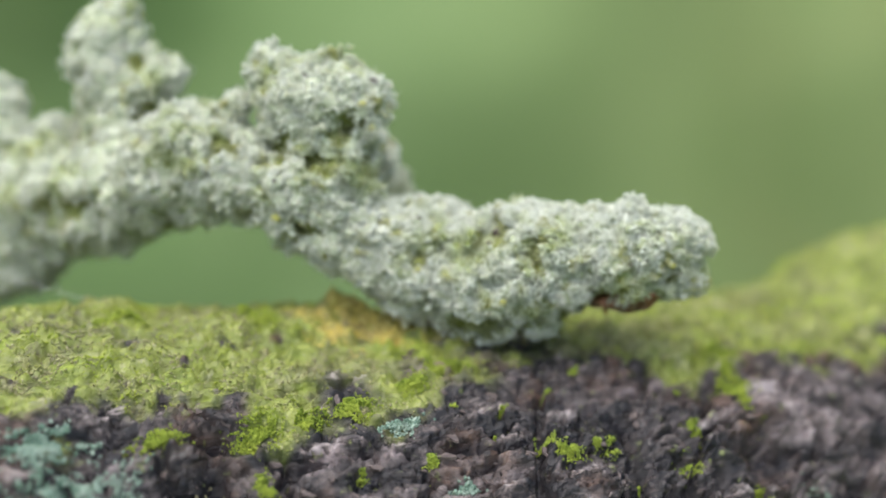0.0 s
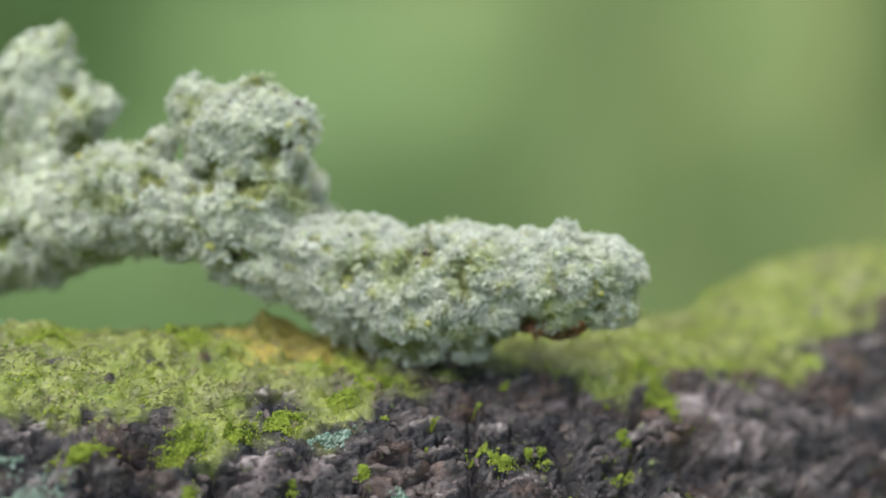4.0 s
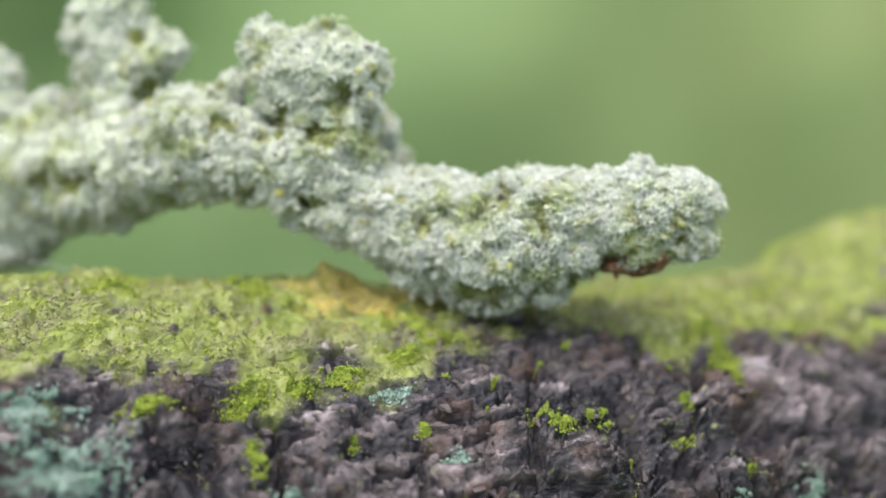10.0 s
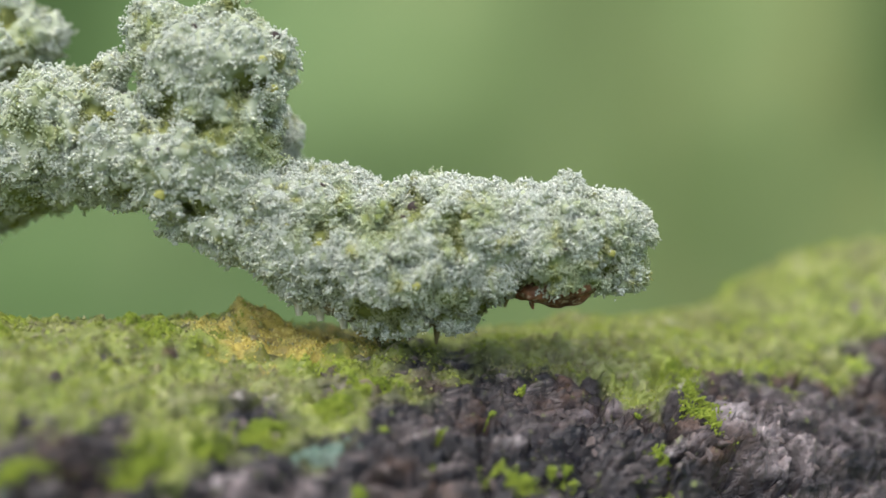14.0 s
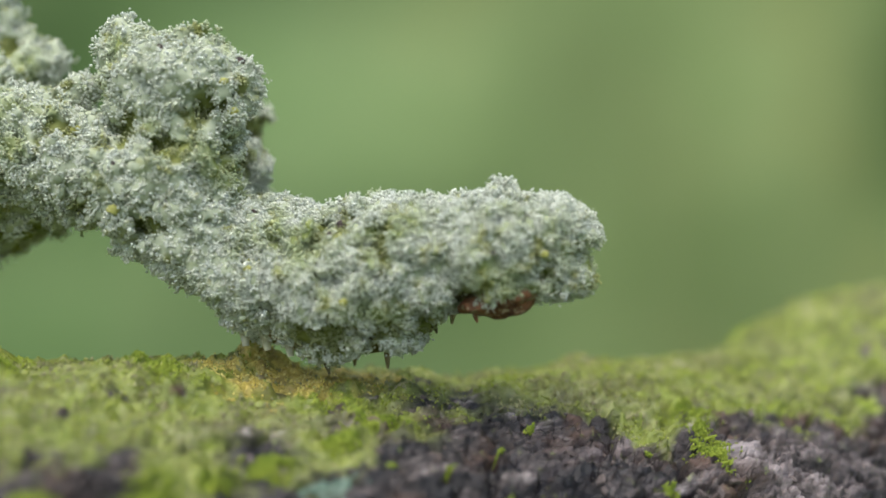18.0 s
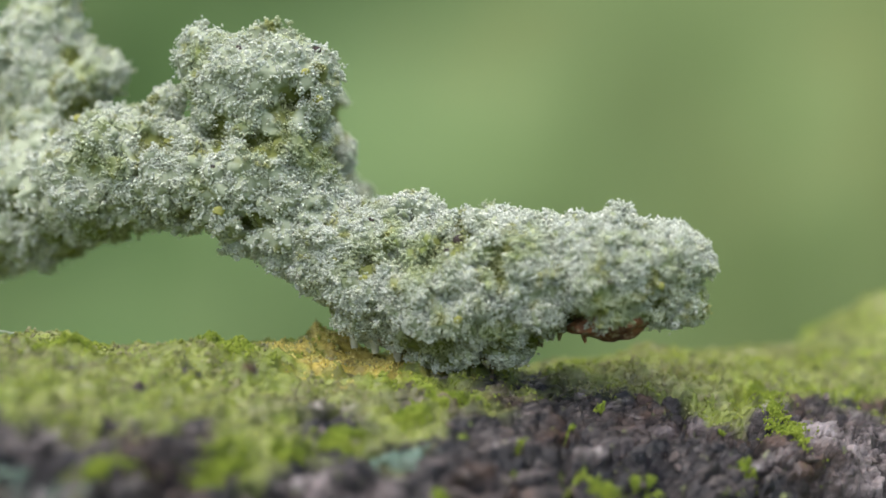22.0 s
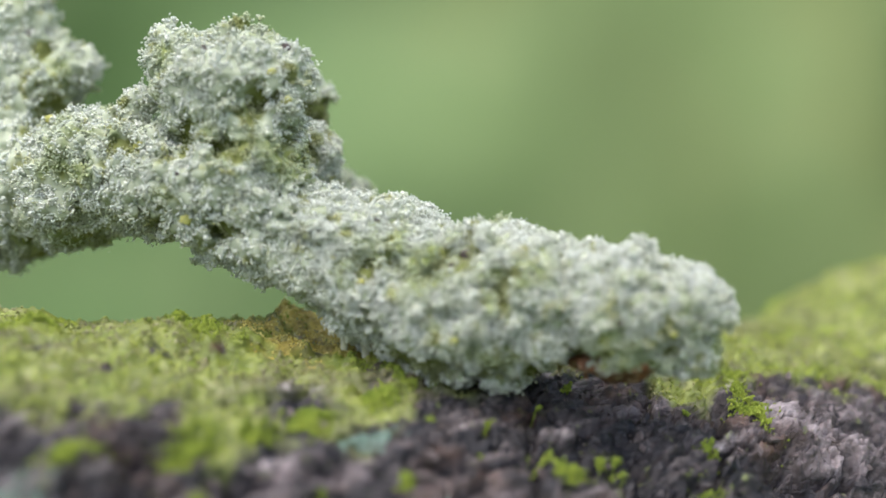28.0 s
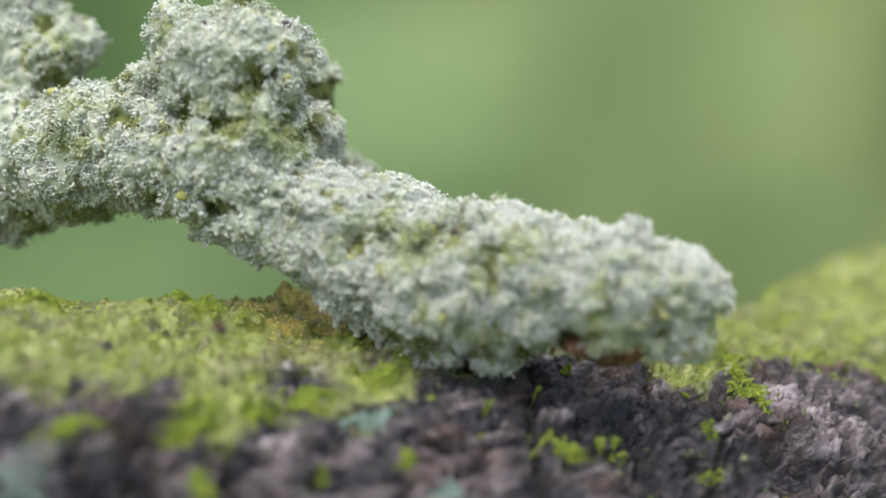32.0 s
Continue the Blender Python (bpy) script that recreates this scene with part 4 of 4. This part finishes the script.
# ---- how the caterpillar moves: seconds, place and turn of each segment ----
FRONT_ROWS = [
    (0.0, -2.19, 2.33, 1.41, 2.2, -3.7, 0.0),
    (0.5, -2.22, 2.30, 1.47, 3.1, -5.2, -0.8),
    (1.0, -2.17, 2.49, 1.44, 2.6, -5.2, 3.5),
    (1.5, -2.00, 2.39, 1.34, 3.8, -5.9, 1.8),
    (2.0, -1.90, 2.38, 1.38, 3.7, -4.6, 0.9),
    (2.5, -2.02, 2.38, 1.43, 3.4, -2.8, -0.0),
    (3.0, -2.09, 2.22, 1.43, 3.4, -4.0, -2.9),
    (3.5, -2.05, 2.21, 1.42, 3.3, -3.5, -4.6),
    (5.5, -2.47, 2.04, 1.73, 0.5, 5.7, -7.4),
    (6.0, -2.37, 2.11, 1.53, -3.7, 1.5, -9.6),
    (6.5, -2.28, 1.94, 1.64, -1.6, -1.1, -8.9),
    (7.0, -2.11, 1.74, 1.71, -1.1, 1.6, -10.0),
    (7.5, -2.18, 1.78, 1.70, -0.8, 2.5, -8.9),
    (8.0, -2.21, 1.71, 1.69, -0.6, 2.1, -9.2),
    (8.5, -2.09, 1.74, 1.81, -0.5, 1.8, -8.5),
    (9.0, -2.04, 2.02, 1.53, -4.2, 1.4, -13.6),
    (9.5, -2.14, 1.89, 1.70, -2.5, 2.7, -11.3),
    (10.0, -1.77, 2.17, 1.46, -1.0, -6.1, -1.8),
    (10.5, -1.72, 2.18, 1.52, -0.1, -2.2, -1.9),
    (11.0, -1.80, 2.20, 1.61, 0.2, -1.1, -2.0),
    (11.5, -1.85, 2.23, 1.60, 0.4, -3.1, -1.4),
    (12.0, -1.88, 2.24, 1.64, 0.3, -1.4, -1.8),
    (12.5, -1.94, 2.34, 1.72, -0.3, -0.3, 0.1),
    (13.0, -2.21, 2.38, 1.88, -0.3, 0.6, 0.7),
    (13.5, -2.46, 2.41, 1.91, -0.4, 0.7, 0.5),
    (14.0, -2.77, 2.42, 2.10, 1.8, -1.1, 0.9),
    (14.5, -2.91, 2.37, 2.01, 1.1, -3.8, 0.7),
    (16.5, -2.97, 2.31, 2.17, 3.1, -3.3, -5.0),
    (17.0, -3.50, 2.41, 2.17, 1.7, -3.4, -8.0),
    (17.5, -4.01, 2.51, 2.14, 0.6, -3.8, -7.3),
    (18.0, -4.45, 2.54, 2.28, -1.0, -5.9, -7.4),
    (18.5, -4.81, 2.63, 2.40, -2.1, -5.5, -7.5),
    (19.0, -4.89, 2.69, 2.49, -3.4, -2.0, -5.9),
    (19.5, -5.14, 2.79, 2.28, -5.6, -1.9, -2.9),
    (20.0, -5.04, 2.76, 2.68, -6.4, -0.9, -3.0),
    (20.5, -3.37, 2.46, 2.09, -0.6, 0.1, -9.7),
    (21.0, -3.11, 2.58, 1.78, 2.8, -3.3, -8.8),
    (21.5, -3.25, 2.72, 1.62, 4.4, -6.1, -9.7),
    (22.0, -3.34, 2.67, 1.75, 5.3, -1.0, -6.5),
    (22.5, -3.40, 2.76, 1.73, 5.3, -4.2, -3.0),
    (23.0, -3.51, 2.31, 1.76, 6.1, -1.0, -3.7),
    (23.5, -3.50, 2.46, 1.77, 5.5, -1.6, 1.9),
    (24.0, -3.55, 2.50, 1.77, 6.0, -2.5, 2.4),
    (24.5, -3.43, 2.36, 1.78, 6.5, -2.9, -2.5),
    (25.0, -3.29, 2.60, 1.58, 4.6, -7.3, -2.0),
    (25.5, -3.12, 2.79, 1.70, 3.8, -4.7, 6.6),
    (27.5, -2.56, 1.40, 1.36, 5.9, 3.2, -8.0),
    (28.0, -2.41, 1.10, 1.39, 5.7, 5.7, -10.1),
    (28.5, -2.72, 1.04, 1.42, 5.0, 4.6, -11.8),
    (29.0, -2.70, 0.94, 1.47, 5.2, 5.9, -12.5),
    (29.5, -2.74, 0.90, 1.49, 4.9, 4.6, -13.4),
    (30.0, -2.72, 0.81, 1.58, 4.4, 6.3, -15.0),
    (30.5, -2.77, 0.68, 1.53, 3.5, 5.3, -15.5),
    (31.0, -2.71, 0.82, 1.57, 4.2, 5.2, -14.4),
    (31.5, -2.69, 0.78, 1.63, 4.5, 8.4, -14.6),
    (32.0, -2.56, 0.95, 1.47, 4.1, 6.3, -13.2),
]
MIDDLE_ROWS = [
    (0.0, -5.11, 2.79, 3.80, 2.6, 3.6, -1.5),
    (0.5, -5.07, 2.87, 3.81, 1.1, 1.4, -0.5),
    (1.0, -5.00, 2.96, 3.83, 0.6, 0.9, 0.5),
    (1.5, -5.02, 2.95, 3.67, 0.3, -0.3, 0.6),
    (2.0, -4.91, 2.95, 3.67, 0.1, -0.7, 0.8),
    (2.5, -4.95, 2.95, 3.64, -0.0, -0.4, 0.9),
    (3.0, -5.07, 2.79, 3.66, -0.5, 1.4, -0.2),
    (3.5, -4.98, 2.84, 3.60, -0.2, 0.4, 0.0),
    (5.5, -5.53, 2.83, 3.25, -0.2, -2.2, -1.1),
    (6.0, -5.30, 3.00, 3.44, 0.3, -0.6, -4.5),
    (6.5, -5.13, 2.88, 3.57, -0.1, 0.1, -3.1),
    (7.0, -5.04, 2.77, 3.60, -0.5, -0.2, -2.8),
    (7.5, -5.07, 2.74, 3.56, -0.5, -0.1, -2.5),
    (8.0, -5.02, 2.70, 3.61, -0.7, 0.4, -2.4),
    (8.5, -5.01, 2.69, 3.66, -0.7, -0.0, -2.2),
    (9.0, -5.01, 2.92, 3.74, 4.4, 1.7, -5.1),
    (9.5, -5.07, 2.80, 3.62, 1.9, 0.2, -3.5),
    (10.0, -4.84, 2.84, 3.67, 0.9, -1.1, -1.8),
    (10.5, -4.83, 2.86, 3.55, 0.5, -1.6, -1.0),
    (11.0, -4.84, 2.87, 3.56, 0.2, -1.5, -0.5),
    (11.5, -4.85, 2.88, 3.53, 0.1, -1.1, -0.2),
    (12.0, -4.87, 2.89, 3.54, 0.1, -1.1, -0.2),
    (12.5, -4.89, 2.93, 3.61, 0.1, -1.1, 0.1),
    (13.0, -5.04, 2.96, 3.82, 0.1, -0.8, 0.1),
    (13.5, -5.20, 2.98, 3.84, 0.1, -0.2, 0.0),
    (14.0, -5.47, 2.82, 4.15, 0.5, 2.4, -0.1),
    (14.5, -5.50, 2.92, 4.15, 0.3, 1.9, -0.2),
    (16.5, -5.73, 2.87, 4.31, 0.2, -0.4, 1.0),
    (17.0, -6.03, 2.92, 4.43, 0.3, 2.0, 1.4),
    (17.5, -6.39, 2.99, 4.48, 0.4, 3.6, 1.2),
    (18.0, -6.72, 2.73, 4.65, -2.2, 5.7, -3.0),
    (18.5, -6.94, 2.96, 4.88, -0.4, 4.7, 0.3),
    (19.0, -7.02, 3.04, 4.85, 0.1, 4.3, 2.0),
    (19.5, -7.20, 3.04, 4.58, 0.8, 2.0, 3.0),
    (20.0, -7.20, 3.09, 4.79, 0.7, 0.0, 2.0),
    (20.5, -6.17, 3.19, 4.38, 0.4, -2.7, -3.0),
    (21.0, -6.09, 3.16, 4.34, 0.9, -3.9, -2.8),
    (21.5, -6.09, 3.19, 4.43, 1.4, -2.2, -2.2),
    (22.0, -6.14, 3.16, 4.34, 1.3, -1.9, -1.4),
    (22.5, -6.12, 3.18, 4.42, 1.4, -2.1, -1.4),
    (23.0, -6.29, 2.79, 4.32, -2.6, 0.8, -7.5),
    (23.5, -6.08, 2.98, 4.33, -0.5, -0.8, -4.0),
    (24.0, -6.08, 3.05, 4.36, 0.2, -1.1, -3.0),
    (24.5, -6.12, 3.04, 4.33, 0.5, -1.1, -3.1),
    (25.0, -6.04, 3.09, 4.28, 1.0, -1.0, -2.3),
    (25.5, -5.92, 3.10, 4.28, 1.2, -3.2, -0.3),
    (27.5, -5.92, 2.33, 3.66, 1.2, -2.8, -5.9),
    (28.0, -5.80, 2.01, 3.59, 1.3, -3.2, -7.7),
    (28.5, -6.00, 2.08, 3.78, 1.0, -2.0, -8.9),
    (29.0, -5.97, 2.05, 3.78, 0.9, -1.9, -9.5),
    (29.5, -5.97, 2.02, 3.81, 0.9, -1.8, -10.1),
    (30.0, -5.92, 1.96, 3.79, 0.7, -1.7, -11.2),
    (30.5, -5.93, 1.90, 3.77, 0.7, -2.0, -11.6),
    (31.0, -5.90, 1.91, 3.80, 0.7, -1.7, -10.9),
    (31.5, -5.85, 1.85, 3.74, 0.8, -1.9, -11.1),
    (32.0, -5.83, 1.97, 3.68, 1.1, -2.0, -10.1),
]
REAR_ROWS = [
    (0.0, -9.78, 4.32, 3.42, -0.2, -0.9, 0.1),
    (0.5, -9.76, 4.30, 3.44, -0.2, -1.0, 0.3),
    (1.0, -9.74, 4.30, 3.46, -0.2, -0.9, 0.4),
    (1.5, -9.75, 4.29, 3.26, -0.1, -0.8, 0.5),
    (2.0, -9.70, 4.28, 3.22, -0.1, -0.7, 0.5),
    (2.5, -9.73, 4.27, 3.25, -0.1, -0.5, 0.6),
    (3.0, -9.69, 4.24, 3.27, -0.1, -0.7, 0.3),
    (3.5, -9.65, 4.25, 3.26, -0.1, -0.5, 0.3),
    (5.5, -9.78, 4.33, 2.96, 0.1, 0.0, -0.2),
    (6.0, -9.77, 4.47, 3.20, 0.1, 0.4, 0.2),
    (6.5, -9.69, 4.45, 3.38, 0.1, 0.7, 0.2),
    (7.0, -9.62, 4.38, 3.36, 0.1, 0.8, 0.1),
    (7.5, -9.62, 4.34, 3.34, 0.1, 0.9, -0.0),
    (8.0, -9.57, 4.30, 3.39, 0.1, 0.8, -0.1),
    (8.5, -9.59, 4.27, 3.41, 0.1, 0.8, -0.1),
    (9.0, -9.65, 4.40, 3.38, -0.1, -0.0, 0.5),
    (9.5, -9.63, 4.38, 3.36, -0.0, 0.1, 0.4),
    (10.0, -9.51, 4.35, 3.25, -0.1, -0.1, 0.4),
    (10.5, -9.51, 4.32, 3.20, -0.0, 0.1, 0.4),
    (11.0, -9.52, 4.30, 3.21, 0.0, 0.3, 0.3),
    (11.5, -9.52, 4.30, 3.22, 0.0, 0.4, 0.3),
    (12.0, -9.51, 4.31, 3.23, 0.1, 0.5, 0.2),
    (12.5, -9.52, 4.32, 3.27, 0.0, 0.5, 0.2),
    (13.0, -9.60, 4.34, 3.46, 0.0, 0.4, 0.1),
    (13.5, -9.70, 4.38, 3.55, 0.0, 0.3, 0.0),
    (14.0, -9.94, 4.33, 3.88, -0.0, -0.1, -0.2),
    (14.5, -9.96, 4.36, 3.88, -0.0, -0.2, -0.3),
    (16.5, -10.26, 4.31, 3.95, -0.0, -0.2, -0.3),
    (17.0, -10.58, 4.30, 4.19, -0.0, -0.2, -0.3),
    (17.5, -10.93, 4.33, 4.34, -0.0, -0.2, -0.2),
    (18.0, -10.31, 4.48, 4.42, -0.0, -1.1, -1.6),
    (18.5, -11.39, 4.42, 4.76, -0.0, -0.9, -1.1),
    (19.0, -11.57, 4.38, 4.75, -0.0, -0.6, -0.7),
    (19.5, -11.21, 4.45, 4.40, 0.1, -0.6, -1.5),
    (20.0, -11.25, 4.51, 4.48, 0.1, -0.6, -1.7),
    (20.5, -10.79, 4.58, 3.99, 0.1, -0.2, -0.5),
    (21.0, -10.77, 4.58, 3.89, 0.0, 0.2, 0.2),
    (21.5, -10.77, 4.57, 4.06, 0.0, 0.4, 0.5),
    (22.0, -10.78, 4.55, 4.04, 0.1, 0.6, 0.6),
    (22.5, -10.74, 4.55, 4.12, 0.1, 0.8, 0.6),
    (23.0, -10.74, 4.53, 4.09, 0.1, 0.8, 0.5),
    (23.5, -10.69, 4.51, 4.15, 0.1, 1.2, 0.6),
    (24.0, -10.69, 4.51, 4.12, 0.1, 1.2, 0.7),
    (24.5, -10.68, 4.52, 4.03, 0.1, 1.0, 0.6),
    (25.0, -10.61, 4.53, 4.00, 0.1, 0.9, 0.6),
    (25.5, -10.55, 4.48, 3.95, 0.1, 1.1, 0.5),
    (27.5, -10.54, 4.26, 3.32, 0.1, 1.1, 0.1),
    (28.0, -10.46, 4.06, 3.27, 0.2, 1.3, -0.0),
    (28.5, -10.57, 4.04, 3.51, 0.2, 1.3, 0.1),
    (29.0, -10.55, 4.03, 3.53, 0.2, 1.4, 0.2),
    (29.5, -10.55, 4.02, 3.56, 0.2, 1.5, 0.3),
    (30.0, -10.51, 4.01, 3.53, 0.1, 1.5, 0.4),
    (30.5, -10.53, 3.99, 3.52, 0.2, 1.6, 0.5),
    (31.0, -10.50, 3.96, 3.54, 0.1, 1.6, 0.5),
    (31.5, -10.44, 3.94, 3.49, 0.2, 1.6, 0.4),
    (32.0, -10.39, 3.97, 3.46, 0.2, 1.7, 0.4),
]


def motions():
    for segment, rows in ((front, FRONT_ROWS), (middle, MIDDLE_ROWS), (rear, REAR_ROWS)):
        walk(segment, [(t, pose(*((Vector((x, y, z)) - CONTACT) * MM), rx, ry, rz)) for t, x, y, z, rx, ry, rz in rows])


motions()
